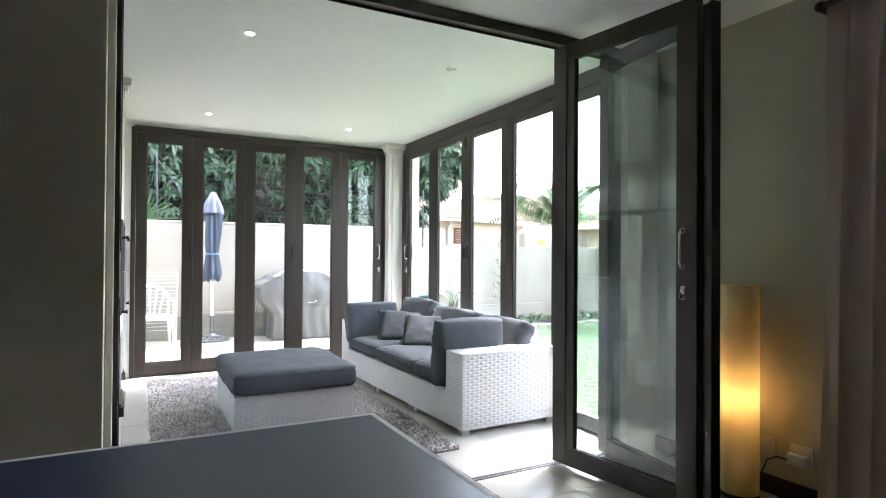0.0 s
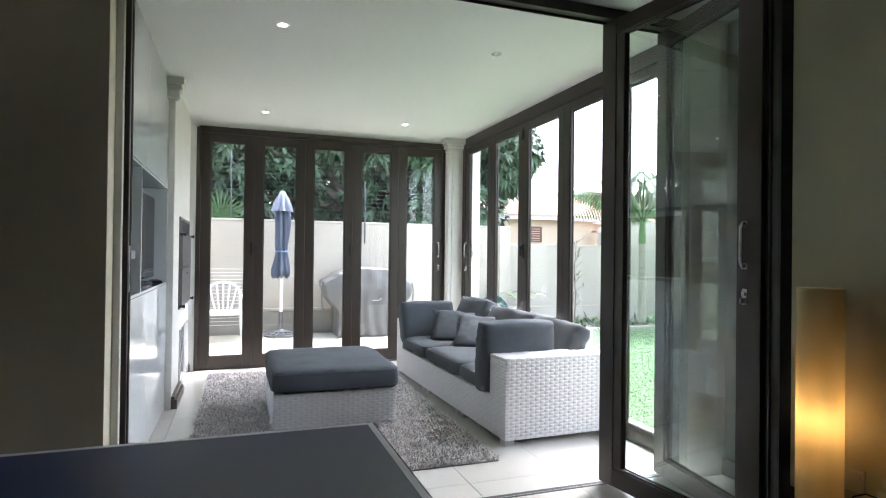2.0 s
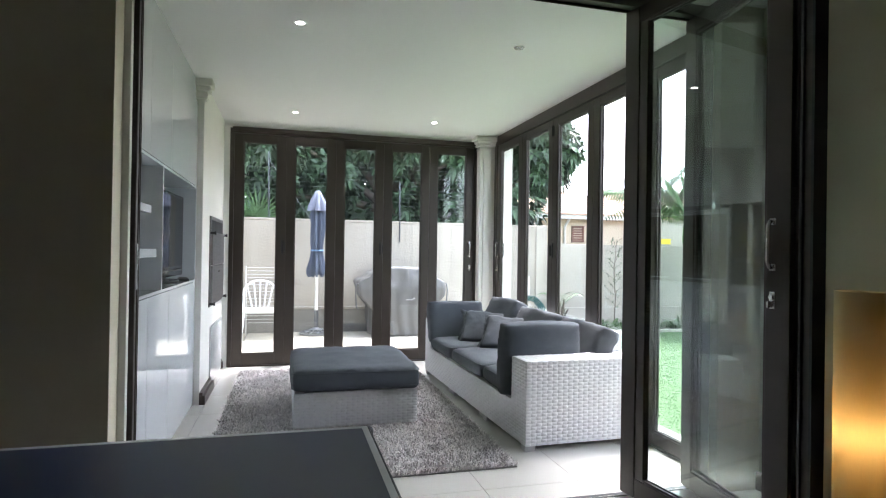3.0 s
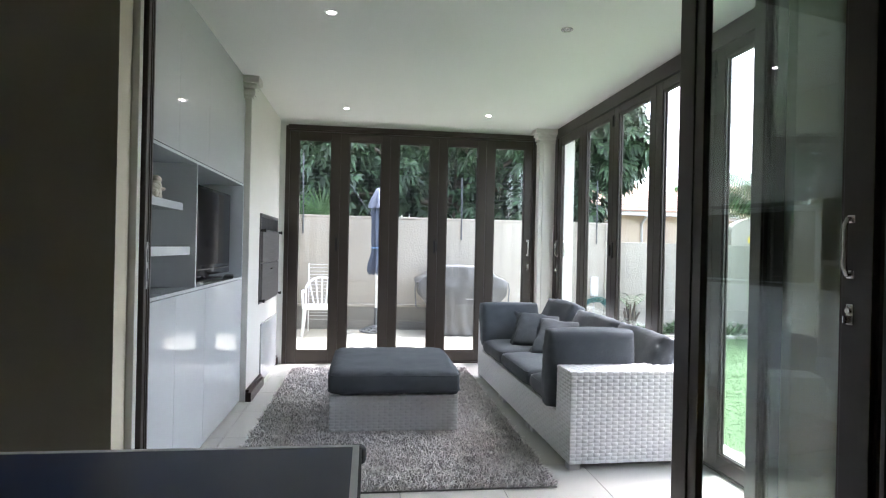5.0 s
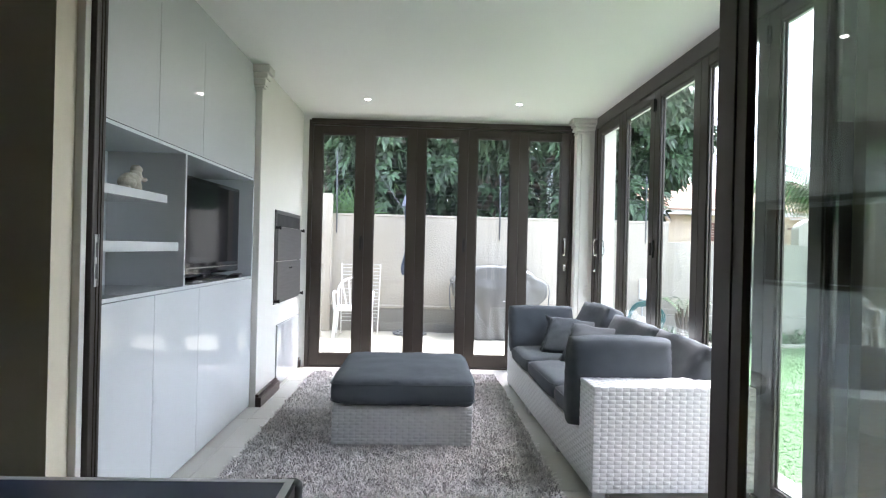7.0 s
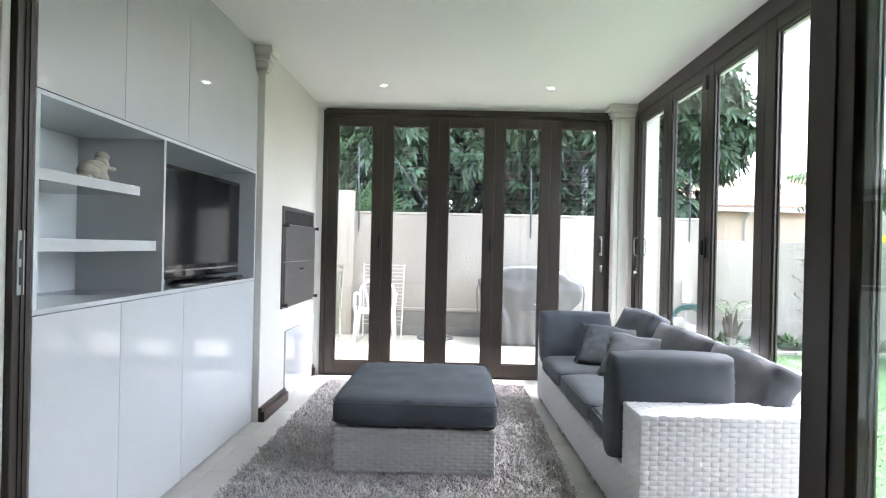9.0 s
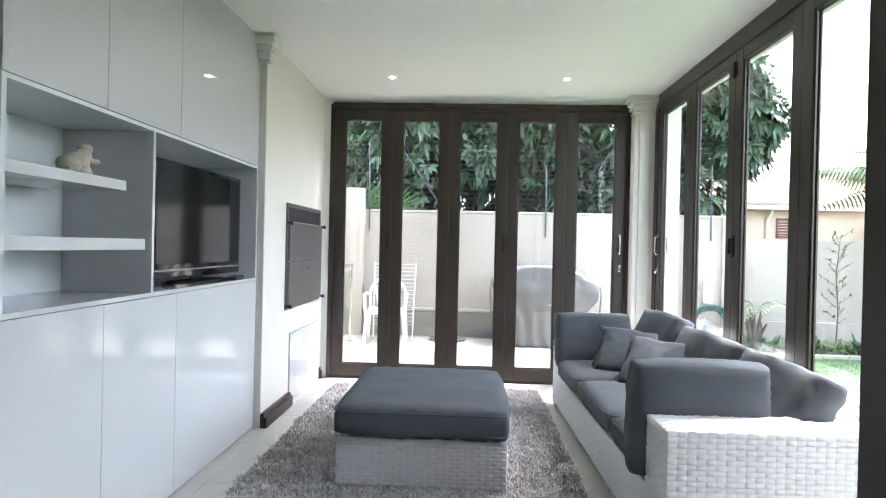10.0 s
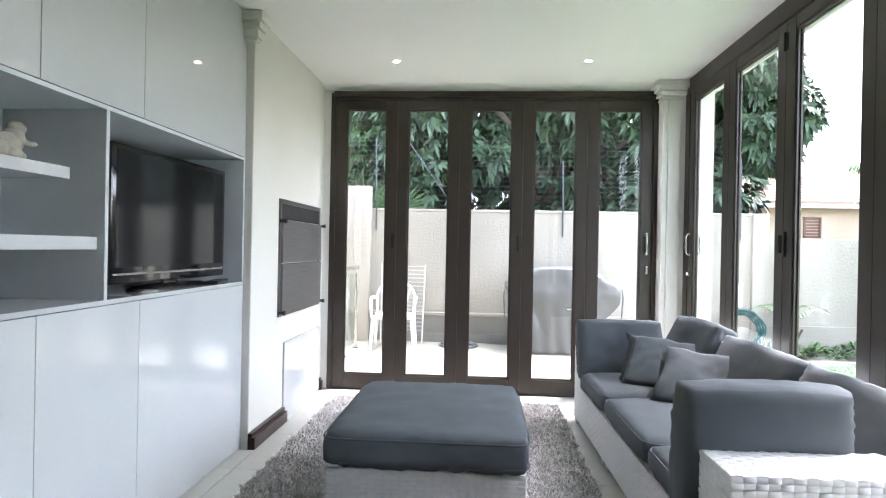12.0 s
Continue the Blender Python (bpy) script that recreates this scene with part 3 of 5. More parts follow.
oc = cushion_thing("ottoman_cushion", (0.925, 1.06, 0.175), pose(1.172, 4.915, 0.362), "thick charcoal fabric cushion lying on the ottoman", "cushion", puff=0.2, seed=1, n=30, edge=0.04, wrinkle=0.007)
part("piping", piping(0.925, 1.06, 0.055), FABRIC, oc, "sewn fabric piping")
part("piping", piping(0.925, 1.06, -0.05), FABRIC, oc, "sewn fabric piping")

part("seam", boxes((0.018, 0.021, -0.5245, -0.515, -0.05, 0.055), bevel=0.001), FABRIC, oc, "upright seam in the cushion front")

# sofa of three modules
SX, SB, ST, BT = 2.13, 2.985, 0.285, 0.12
MODS = ((3.735, 4.535), (4.535, 5.335), (5.335, 6.25))
for i, (y0, y1) in enumerate(MODS):
    w = y1 - y0
    so = thing("sofa_module", (SX + 0.035 - 0.027 * (y0 - MODS[0][0]), y0, 0), ("white wicker corner sofa module with one arm", "white wicker middle sofa module without arms", "white wicker corner sofa module with one arm")[i], "sofa", "wicker sofa modules", turn=1.5)
    D = SB - SX
    ay = (0.0, 0.24) if i == 0 else (w - 0.20, w) if i == 2 else None
    by = 0.243 if i == 0 else 0.003
    ah, bh = 0.58, 0.72
    rows = [(0.004, D - BT, 0.006, w - 0.006, 0.04, ST), (D - BT, D, by + 0.003, w - 0.006, 0.04, bh)]
    faces = [((0, 0.003, 0.04), Y, Z, NX, w - 0.006, ST - 0.04), ((D - BT, by, bh), X, Y, Z, BT, w - 0.003 - by),
             ((D, by, 0.04), Y, Z, X, w - 0.003 - by, bh - 0.04), ((D - BT, by, ST), Y, Z, NX, w - 0.003 - by, bh - ST)]
    if i == 0:
        rows += [(0.004, D, 0.006, ay[1] - 0.003, ST, ah), (D - BT, D, 0.006, ay[1], 0.04, ST)]
        faces += [((0, 0, ST), Y, Z, NX, ay[1], ah - ST), ((0, 0, ah), X, Y, Z, D, ay[1]), ((0, 0, 0.04), X, Z, NY, D, ah - 0.04),
                  ((D, 0, 0.04), Y, Z, X, ay[1], ah - 0.04), ((D - BT, by, ah), X, Z, NY, BT, bh - ah), ((0.02, ay[1], ST), X, Z, Y, D - BT - 0.02, ah - ST)]
    if i == 2:
        rows.append((0.004, D - BT, ay[0] + 0.006, ay[1] - 0.006, ST, ah))
        faces += [((0, ay[0], ST), Y, Z, NX, ay[1] - ay[0], ah - ST), ((0, ay[0], ah), X, Y, Z, D - BT, ay[1] - ay[0]),
                  ((0, w, 0.04), X, Z, Y, D, ah - 0.04), ((0.02, ay[0], ST), X, Z, NY, D - BT - 0.02, ah - ST)]
    wicker_part(so, boxes(*rows), faces)
    for x in (0.04, D - 0.05):
        for y in (0.05, w - 0.05):
            foot(so, x, y)
seat_y = ((3.98, 4.53), (4.535, 5.33), (5.34, 6.03))
for i, (y0, y1) in enumerate(seat_y):
    c = cushion_thing("seat_cushion", (0.74, y1 - y0, 0.14), pose(2.145 + 0.37 - 0.027 * ((y0 + y1) / 2 - 3.74), (y0 + y1) / 2, ST + 0.072, 0, 0, 1.5), "charcoal fabric seat cushion on the wicker sofa", "cushion", "sofa seat cushions", puff=0.2, seed=3 + i, n=16, edge=0.06, wrinkle=0.005)
    part("piping", piping(0.74, y1 - y0, 0.045), FABRIC, c, "sewn fabric piping")
# loose back and end cushions
cushion_thing("end_cushion", (0.585, 0.50, 0.175), pose(2.39, 4.055, 0.548, 94, 0, 1), "upright charcoal end cushion leaning on the near wicker arm", "cushion", "loose sofa cushions", puff=0.2, seed=11, n=22, edge=0.05, wrinkle=0.007)
cushion_thing("end_cushion", (0.59, 0.42, 0.165), pose(2.368, 6.05, 0.562, 76, 0, 2), "upright charcoal end cushion leaning on the far wicker arm", "cushion", "loose sofa cushions", puff=0.22, seed=12, n=22, edge=0.05, wrinkle=0.007)
for i, (y, ly, tilt, z) in enumerate(((4.30, 0.72, 64, 0.54), (5.06, 0.80, 64, 0.55), (5.80, 0.56, 64, 0.595))):
    cushion_thing("back_cushion", (0.46, ly, 0.17), pose((2.83, 2.81, 2.77)[i], y, z, 0, -tilt, (-1, 1, 8)[i]), "plump charcoal back cushion leaning on the sofa back", "cushion", "loose sofa cushions", puff=0.22, seed=20 + i, n=20, edge=0.05, wrinkle=0.008)
cushion_thing("throw_pillow", (0.50, 0.44, 0.20), pose(2.55, 5.68, 0.51, 46, 4, -26), "small charcoal throw pillow leaning in the sofa corner", "pillow", "throw pillows", puff=0.92, seed=31, corner=0.16, wrinkle=0.014, n=22)
cushion_thing("throw_pillow", (0.50, 0.44, 0.20), pose(2.63, 5.26, 0.50, 44, 6, -32), "small charcoal throw pillow lying against another", "pillow", "throw pillows", puff=0.92, seed=32, corner=0.16, wrinkle=0.014, n=22)

# shag rug
rug = thing("rug", (1.12, 5.05, 0), "grey shag rug lying on the tiled floor", "rug")
RW, RL = 1.80, 3.06
part("backing", boxes((-RW / 2, RW / 2, -RL / 2, RL / 2, 0, 0.008)), RUG, rug)
rng = np.random.default_rng(5)
N = 70000
base = np.column_stack([rng.uniform(-RW / 2, RW / 2, N), rng.uniform(-RL / 2, RL / 2, N), np.full(N, 0.006)])
ang = rng.uniform(0, math.tau, N)
clump = np.sin(base[:, 0] * 23 + 3 * np.sin(base[:, 1] * 9)) + np.sin(base[:, 1] * 19 + 2 * np.sin(base[:, 0] * 11))
lean = rng.uniform(0.012, 0.048, N)
out = np.column_stack([np.cos(ang + clump), np.sin(ang + clump)]) * lean[:, None] + 0.006 * np.column_stack([np.cos(clump * 2), np.sin(clump * 2)])
tall = rng.uniform(0.018, 0.042, N) * (1 + 0.18 * np.sin(clump * 2.2))
side = np.column_stack([-np.sin(ang), np.cos(ang)]) * 0.0036
v = np.zeros((N, 5, 3))
v[:, 0, :2], v[:, 1, :2] = base[:, :2] - side, base[:, :2] + side
v[:, 2, :2], v[:, 3, :2] = base[:, :2] + out * 0.45 + side, base[:, :2] + out * 0.45 - side
v[:, 4, :2] = base[:, :2] + out
v[:, 0, 2] = v[:, 1, 2] = 0.006
v[:, 2, 2] = v[:, 3, 2] = 0.006 + tall * 0.65
v[:, 4, 2] = 0.006 + tall * np.where(lean > 0.018, 0.85, 1.0)
me = bpy.data.meshes.new("shag")
k = np.arange(N)[:, None] * 5
faces = np.concatenate([k + [0, 1, 2], k + [0, 2, 3], k + [3, 2, 4]]).tolist()
me.from_pydata(v.reshape(-1, 3).tolist(), [], faces)
PILE = material("grey_shag_pile", (0.84, 0.80, 0.775), 0.9, second=(0.60, 0.565, 0.545), scale=9, fine=60)
n_, l_ = PILE.node_tree.nodes, PILE.node_tree.links.new
geo_, hsv_, rng_ = n_.new("ShaderNodeNewGeometry"), n_.new("ShaderNodeHueSaturation"), n_.new("ShaderNodeMapRange")
rng_.inputs["To Min"].default_value, rng_.inputs["To Max"].default_value = 0.62, 1.18
l_(geo_.outputs["Random Per Island"], rng_.inputs["Value"])
l_(rng_.outputs[0], hsv_.inputs["Value"])
b_ = n_["Principled BSDF"].inputs["Base Color"]
l_(b_.links[0].from_socket, hsv_.inputs["Color"])
l_(hsv_.outputs[0], b_)
me.materials.append(PILE)
pile = new("shag", me)
pile.parent = rug
tagged(pile, "long grey shaggy pile", kind="stuff")

# ---- the front room ----
tb = thing("games_table", (-0.41, 1.565, 0), "dark blue games table with a white edge line", "table")
TW, TD, TZ = 2.74, 1.53, 0.662
part("tabletop", boxes((-TW / 2 + 0.004, TW / 2 - 0.004, -TD / 2 + 0.004, TD / 2 - 0.004, TZ - 0.02, TZ), bevel=0.002), BLUETOP, tb)
part("edge_line", boxes((-TW / 2 + 0.004, TW / 2 - 0.004, TD / 2 - 0.024, TD / 2 - 0.004, TZ, TZ + 0.001), (-TW / 2 + 0.004, TW / 2 - 0.004, -TD / 2 + 0.004, -TD / 2 + 0.024, TZ, TZ + 0.001),
                        (TW / 2 - 0.024, TW / 2 - 0.004, -TD / 2 + 0.024, TD / 2 - 0.024, TZ, TZ + 0.001), (-TW / 2 + 0.004, -TW / 2 + 0.024, -TD / 2 + 0.024, TD / 2 - 0.024, TZ, TZ + 0.001)), WHITELINE, tb, "white painted border line")
part("apron", boxes((-TW / 2, TW / 2, TD / 2 - 0.004, TD / 2 + 0.004, TZ - 0.05, TZ - 0.003), (-TW / 2, TW / 2, -TD / 2 - 0.004, -TD / 2 + 0.004, TZ - 0.05, TZ - 0.003),
                    (TW / 2 - 0.004, TW / 2 + 0.004, -TD / 2, TD / 2, TZ - 0.05, TZ - 0.003), (-TW / 2 - 0.004, -TW / 2 + 0.004, -TD / 2, TD / 2, TZ - 0.05, TZ - 0.003)), BLACK, tb)
for sx in (-1, 1):
    for sy in (-1, 1):
        bm = bmesh.new()
        lathe(bm, [(0.025, TZ - 0.052), (0.03, TZ - 0.045), (0.03, TZ - 0.008), (0.022, TZ - 0.001)], (sx * (TW / 2 - 0.012), sy * (TD / 2 - 0.012), 0), 20)
        part("corner_cap", bm, BLACK, tb, "rounded black corner cap", smooth=50)
        part("leg", boxes((sx * 0.95 - 0.02, sx * 0.95 + 0.02, sy * 0.55 - 0.02, sy * 0.55 + 0.02, 0, TZ - 0.021), bevel=0.004), BLACK, tb)

# paper column lamp
PAPER = bpy.data.materials.new("ivory_lamp_paper")
PAPER.use_nodes = True
n_, l_ = PAPER.node_tree.nodes, PAPER.node_tree.links.new
n_.remove(n_["Principled BSDF"])
dif, trl, mx = n_.new("ShaderNodeBsdfDiffuse"), n_.new("ShaderNodeBsdfTranslucent"), n_.new("ShaderNodeMixShader")
tex = n_.new("ShaderNodeTexNoise")
tex.inputs["Scale"].default_value = 40
rmp = n_.new("ShaderNodeMix")
rmp.data_type = "RGBA"
rmp.inputs[6].default_value, rmp.inputs[7].default_value = (0.80, 0.71, 0.50, 1), (0.74, 0.65, 0.45, 1)
l_(tex.outputs[0], rmp.inputs[0])
l_(rmp.outputs[2], dif.inputs[0])
l_(rmp.outputs[2], trl.inputs[0])
mx.inputs[0].default_value = 0.35
l_(dif.outputs[0], mx.inputs[1])
l_(trl.outputs[0], mx.inputs[2])
l_(mx.outputs[0], n_["Material Output"].inputs[0])
LX, LY = 3.03, 2.215
fl = thing("floor_lamp", (LX, LY, 0), "glowing ivory paper column floor lamp beside the wall", "lamp")
bm = bmesh.new()
lathe(bm, [(0.096, 0.02), (0.096, 0.30), (0.096, 0.60), (0.096, 0.90), (0.096, 1.135), (0.092, 1.135), (0.092, 0.90), (0.092, 0.60), (0.092, 0.30), (0.092, 0.02)], sides=48, cap=False)
part("shade", bm, PAPER, fl, "translucent ivory paper shade", smooth=50)
bm = bmesh.new()
lathe(bm, [(0.098, 0), (0.098, 0.02), (0.02, 0.03), (0.014, 0.40), (0.02, 0.42)], sides=32)
part("base", bm, BLACK, fl, smooth=40)
bulb = bpy.data.lights.new("lamp_bulb", "POINT")
bulb.energy, bulb.color, bulb.shadow_soft_size = 0.33, (1.0, 0.76, 0.40), 0.03
bl = new("lamp_bulb", bulb)
bl.parent = fl
bl.location = (0, 0, 0.54)

# curtain with its rod
CLOTH = material("taupe_curtain_cloth", (0.62, 0.50, 0.42), 0.85, second=(0.54, 0.435, 0.365), scale=3, fine=250, bump=0.15, bump_scale=350, sheen=0.2)
cu = thing("curtain", (3.06, 0.55, 0), "long taupe curtain hanging in folds from its rod", "curtain")
bm = bmesh.new()
cols, rows_ = 220, 14
grid = []
for r in range(rows_ + 1):
    z = 0.015 + (2.50 - 0.015) * r / rows_
    line = []
    for c in range(cols + 1):
        f = c / cols
        spread = 1.0 + 0.03 * math.sin(3 * z) - 0.06 * (z / 2.5)
        y = 1.22 - f * 2.3 * spread + 0.04 * (1 - z / 2.5)
        a = f * math.tau * 17 + 0.35 * math.sin(z * 1.3 + f * 9)
        x = 0.045 * math.sin(a) * (0.75 + 0.35 * (1 - z / 2.5)) + 0.012 * math.sin(2.3 * a + z)
        line.append(bm.verts.new((x, y + 0.018 * math.cos(a), z)))
    grid.append(line)
for a, b in zip(grid, grid[1:]):
    for k in range(cols):
        bm.faces.new((a[k], a[k + 1], b[k + 1], b[k]))
ob = part("cloth", bm, CLOTH, cu, smooth=180)
so_ = ob.modifiers.new("thick", "SOLIDIFY")
so_.thickness = 0.004
bm = bmesh.new()
tube(bm, [(0, 1.25, 2.51), (0, -1.2, 2.51)], 0.014, 12)
lathe(bm, [(0.012, 0), (0.022, 0.008), (0.024, 0.02), (0.016, 0.034), (0.004, 0.04)], (0, 0, 0), 16)
bmesh.ops.transform(bm, matrix=Matrix.Translation((0, 1.25, 2.51)) @ Matrix.Rotation(radians(-90), 4, "X"), verts=bm.verts[-80:])
part("rod", bm, DARKWOOD, cu, "dark curtain rod with a turned end", smooth=40)
part("bracket", boxes((-0.01, 0.14, 1.25, 1.28, 2.49, 2.53)), DARKWOOD, cu)

# sockets and the lamp's lead
WHITEPLASTIC = material("white_plastic", (0.72, 0.70, 0.66), 0.35)
for y in (1.98, 2.18):
    s = thing("socket", (ROOM_R, y, 0.25), "white plastic wall socket", "socket", "wall sockets")
    part("plate", boxes((-0.012, 0, -0.06, 0.06, -0.055, 0.055), bevel=0.004), WHITEPLASTIC, s, smooth=40)
    part("switch", boxes((-0.017, -0.011, -0.045, -0.02, 0.01, 0.035), bevel=0.002), WHITEPLASTIC, s)
pl = thing("plug", (ROOM_R - 0.013, 1.985, 0.235), "white multi plug in the wall socket", "plug")
part("plug_body", boxes((-0.045, 0, -0.05, 0.05, -0.03, 0.025), bevel=0.006), WHITEPLASTIC, pl, smooth=40)
bm = bmesh.new()
tube(bm, [(-0.04, 0.04, -0.01), (-0.07, 0.08, 0.0), (-0.075, 0.13, -0.03), (-0.08, 0.16, -0.12), (-0.10, 0.17, -0.20), (-0.13, 0.18, -0.229)], 0.004, 8)
part("cable", bm, BLACK, pl, "black lamp cable", smooth=180)

# ---- the yard ----
WY = 9.75
bw = thing("boundary_wall", (0, WY, -0.1), "cream textured plaster boundary wall with a low ledge", "wall", kind="structure")
part("wall_panel", boxes((-4.5, 5.1, 0, 0.23, 0, 1.865), bevel=0.006), OUTWALL, bw)
part("coping", boxes((-4.5, 5.12, -0.012, 0.242, 1.84, 1.875), bevel=0.006), OUTWALL, bw)
part("plinth", boxes((-4.5, 4.2, -0.08, 0.0, 0, 0.445), bevel=0.01), DADO, bw, "grey weathered plaster dado")
part("ledge", boxes((-4.5, 4.2, -0.10, 0.0, 0.445, 0.485), bevel=0.006), OUTWALL, bw, "pale ledge on the dado")
for x in (3.95, 5.0):
    part("pier", boxes((x - 0.1, x + 0.1, -0.05, 0.0, 0, 1.865), bevel=0.006), OUTWALL, bw)
gw = thing("garden_wall", (0, WY, -0.1), "low pale plaster garden wall", "wall", kind="structure")
part("wall_panel", boxes((5.12, 9.2, 0.06, 0.26, 0, 1.56), bevel=0.006), OUTWALL, gw)
part("wall_panel", boxes((9.0, 9.2, -14, 0.06, 0, 1.56), bevel=0.006), OUTWALL, gw)
part("plinth", boxes((5.12, 9.0, 0.02, 0.06, 0, 0.42), bevel=0.006), OUTWALL, gw)
yp = thing("yard_screen_wall", (-0.29, 9.6, -0.1), "tall cream plastered screen wall in the yard corner", "wall", kind="structure")
part("panel", boxes((-1.6, 0.18, -0.02, 0.15, 0, 2.16), bevel=0.005), OUTWALL, yp)
part("pilaster_strip", boxes((-0.03, 0.185, -0.035, -0.02, 0, 2.16), bevel=0.004), OUTWALL, yp)
setting("wall_outside_left", boxes((-4.5, -0.5, FAR, FAR + 0.2, -0.1, 2.8), (-4.6, -4.4, FAR, WY, -0.1, 2.2)), OUTWALL, "cream plastered outside wall of the house", "wall")
setting("fascia", boxes((-4.5, RIGHT + 0.27, FAR + 0.2, FAR + 0.22, 2.6, 2.9), (RIGHT + 0.25, RIGHT + 0.27, -2.4, FAR + 0.2, 2.6, 2.9)), WHITELINE, "white roof fascia", "fascia")
setting("wall_outside_front", boxes((RIGHT + 0.2, RIGHT + 0.33, -2.4, 3.02, -0.1, 2.65)), OUTWALL, "cream plastered outside wall", "wall")

# conduit box
cb = thing("meter_box", (4.72, WY, 0.55), "small white plastic box with conduit on the boundary wall", "box")
part("box_body", boxes((-0.06, 0.06, -0.06, 0, 0, 0.32), bevel=0.006), WHITEPLASTIC, cb)
bm = bmesh.new()
tube(bm, [(0, -0.02, 0), (0, -0.02, -0.63)], 0.012, 8)
part("conduit", bm, ALU, cb, smooth=40)

# patio paving
patio = setting("patio", boxes((-4.4, 4.6, FAR + 0.05, WY, -0.5, -0.03)), GROUT, "pale square patio paving", "patio")
TS = 0.9
pm = mesh_of("paver", boxes((0.004, TS - 0.004, 0.004, TS - 0.004, -0.03, -0.012), bevel=0.003), PAVER)
for i in range(10):
    for j in range(3):
        p = new("paver", pm)
        p.parent = patio
        p.location = (-4.4 + i * TS, FAR + 0.08 + j * TS, 0)
lawn = setting("lawn", boxes((RIGHT + 0.35, 9.0, -6, 9.02, -0.3, -0.045)), GRASS, "short green lawn", "lawn")
rng = np.random.default_rng(8)


def blades(name, pts, h, w, mat, parent, label, lean=0.5):
    """Many thin upright blades as one mesh."""
    n = len(pts)
    a = rng.uniform(0, math.tau, n)
    hh = rng.uniform(0.6, 1.2, n) * h
    s = np.column_stack([np.cos(a), np.sin(a), np.zeros(n)]) * w
    tip = np.column_stack([rng.normal(0, lean, n) * hh, rng.normal(0, lean, n) * hh, hh])
    vs = np.stack([pts - s, pts + s, pts + tip], 1).reshape(-1, 3)
    me = bpy.data.meshes.new(name)
    me.from_pydata(vs.tolist(), [], (np.arange(n)[:, None] * 3 + [0, 1, 2]).tolist())
    me.materials.append(mat)
    ob = new(name, me)
    if parent:
        ob.parent = parent
    return tagged(ob, label, kind="stuff")


n = 90000
gp = np.column_stack([rng.uniform(3.45, 9.0, n), rng.uniform(1.5, 9.02, n), np.full(n, -0.046)])
gp = gp[(gp[:, 0] > 4.62) | (gp[:, 1] < 6.95)]
blades("grass", gp, 0.014, 0.005, BLADE, lawn, "short green grass", lean=0.9)
setting("flower_bed", boxes((4.62, 9.0, 9.02, WY + 0.05, -0.3, -0.02)), BEDSOIL, "dark planted bed along the wall", "bed")
bm = bmesh.new()
for i in range(14):
    box(bm, 4.62 + i * 0.31, 4.62 + i * 0.31 + 0.30, 8.96, 9.04, -0.1, 0.005, 0.012)
setting("bed_edging", bm, PAVER, "pale stone edging between lawn and bed", "edging")


def leaf_strip(vs, fs, base, d, up, length, width, droop, seg=3):
    """One bent leaf, folded along its middle, as a strip of quads."""
    d, up = Vector(d).normalized(), Vector(up)
    side = d.cross(up)
    side = side.normalized() if side.length > 1e-4 else Vector((1, 0, 0))
    o = len(vs)
    for k in range(seg + 1):
        f = k / seg
        c = Vector(base) + d * length * f - Vector((0, 0, 1)) * droop * length * f * f
        w = width * (math.sin(math.pi * min(0.98, 0.12 + 0.88 * f)) ** 0.8 if k < seg else 0.04)
        vs.append(c - side * w)
        vs.append(c + side * w)
    for k in range(seg):
        a = o + 2 * k
        fs.append((a, a + 1, a + 3, a + 2))


def leaf_mesh(name, vs, fs, mat, parent, label, stuff=False):
    me = bpy.data.meshes.new(name)
    me.from_pydata([tuple(v) for v in vs], [], fs)
    me.materials.append(mat)
    ob = new(name, me)
    ob.parent = parent
    return tagged(ob, label, kind="stuff" if stuff else "")


def clump(at, label, category, n, length, width, rnd, mat, lift=1.1, spread=0.12, droop=0.5, name="garden_plant"):
    t = thing(name, at, label, category, "bed plants")
    vs, fs = [], []
    for _ in range(n):
        a, e = rnd.uniform(0, math.tau), rnd.uniform(0.35, lift)
        d = (math.cos(a) * math.cos(e), math.sin(a) * math.cos(e), math.sin(e))
        b = (rnd.uniform(-spread, spread), rnd.uniform(-spread, spread), 0)
        leaf_strip(vs, fs, b, d, (0, 0, 1), length * rnd.uniform(0.7, 1.15), width, droop * rnd.uniform(0.6, 1.3), 4)
    leaf_mesh("leaves", vs, fs, mat, t, "strap-shaped green leaves")
    return t


rnd = random.Random(4)
for i in range(15):
    x = 4.95 + i * 0.275 + rnd.uniform(-0.06, 0.06)
    clump((x, 9.42 + rnd.uniform(-0.16, 0.14), -0.02), "clump of strap-leaved green plants in the bed", "plant", 60, rnd.uniform(0.34, 0.50), 0.016, rnd, PALMLEAF if i % 3 else FINELEAF)
# stubby tree fern
fe = thing("tree_fern", (5.20, 9.36, -0.02), "small tree fern with cut frond stumps in the bed", "fern")
bm = bmesh.new()
for k in range(9):
    a = k * 0.7
    tube(bm, [(0.04 * math.cos(a), 0.04 * math.sin(a), 0), (0.06 * math.cos(a), 0.06 * math.sin(a), 0.2), ((0.08 + 0.03 * (k % 3)) * math.cos(a), (0.08 + 0.03 * (k % 3)) * math.sin(a), 0.36 + 0.06 * (k % 4))], [0.035, 0.028, 0.012], 7)
part("trunk", bm, BARK, fe, smooth=60)
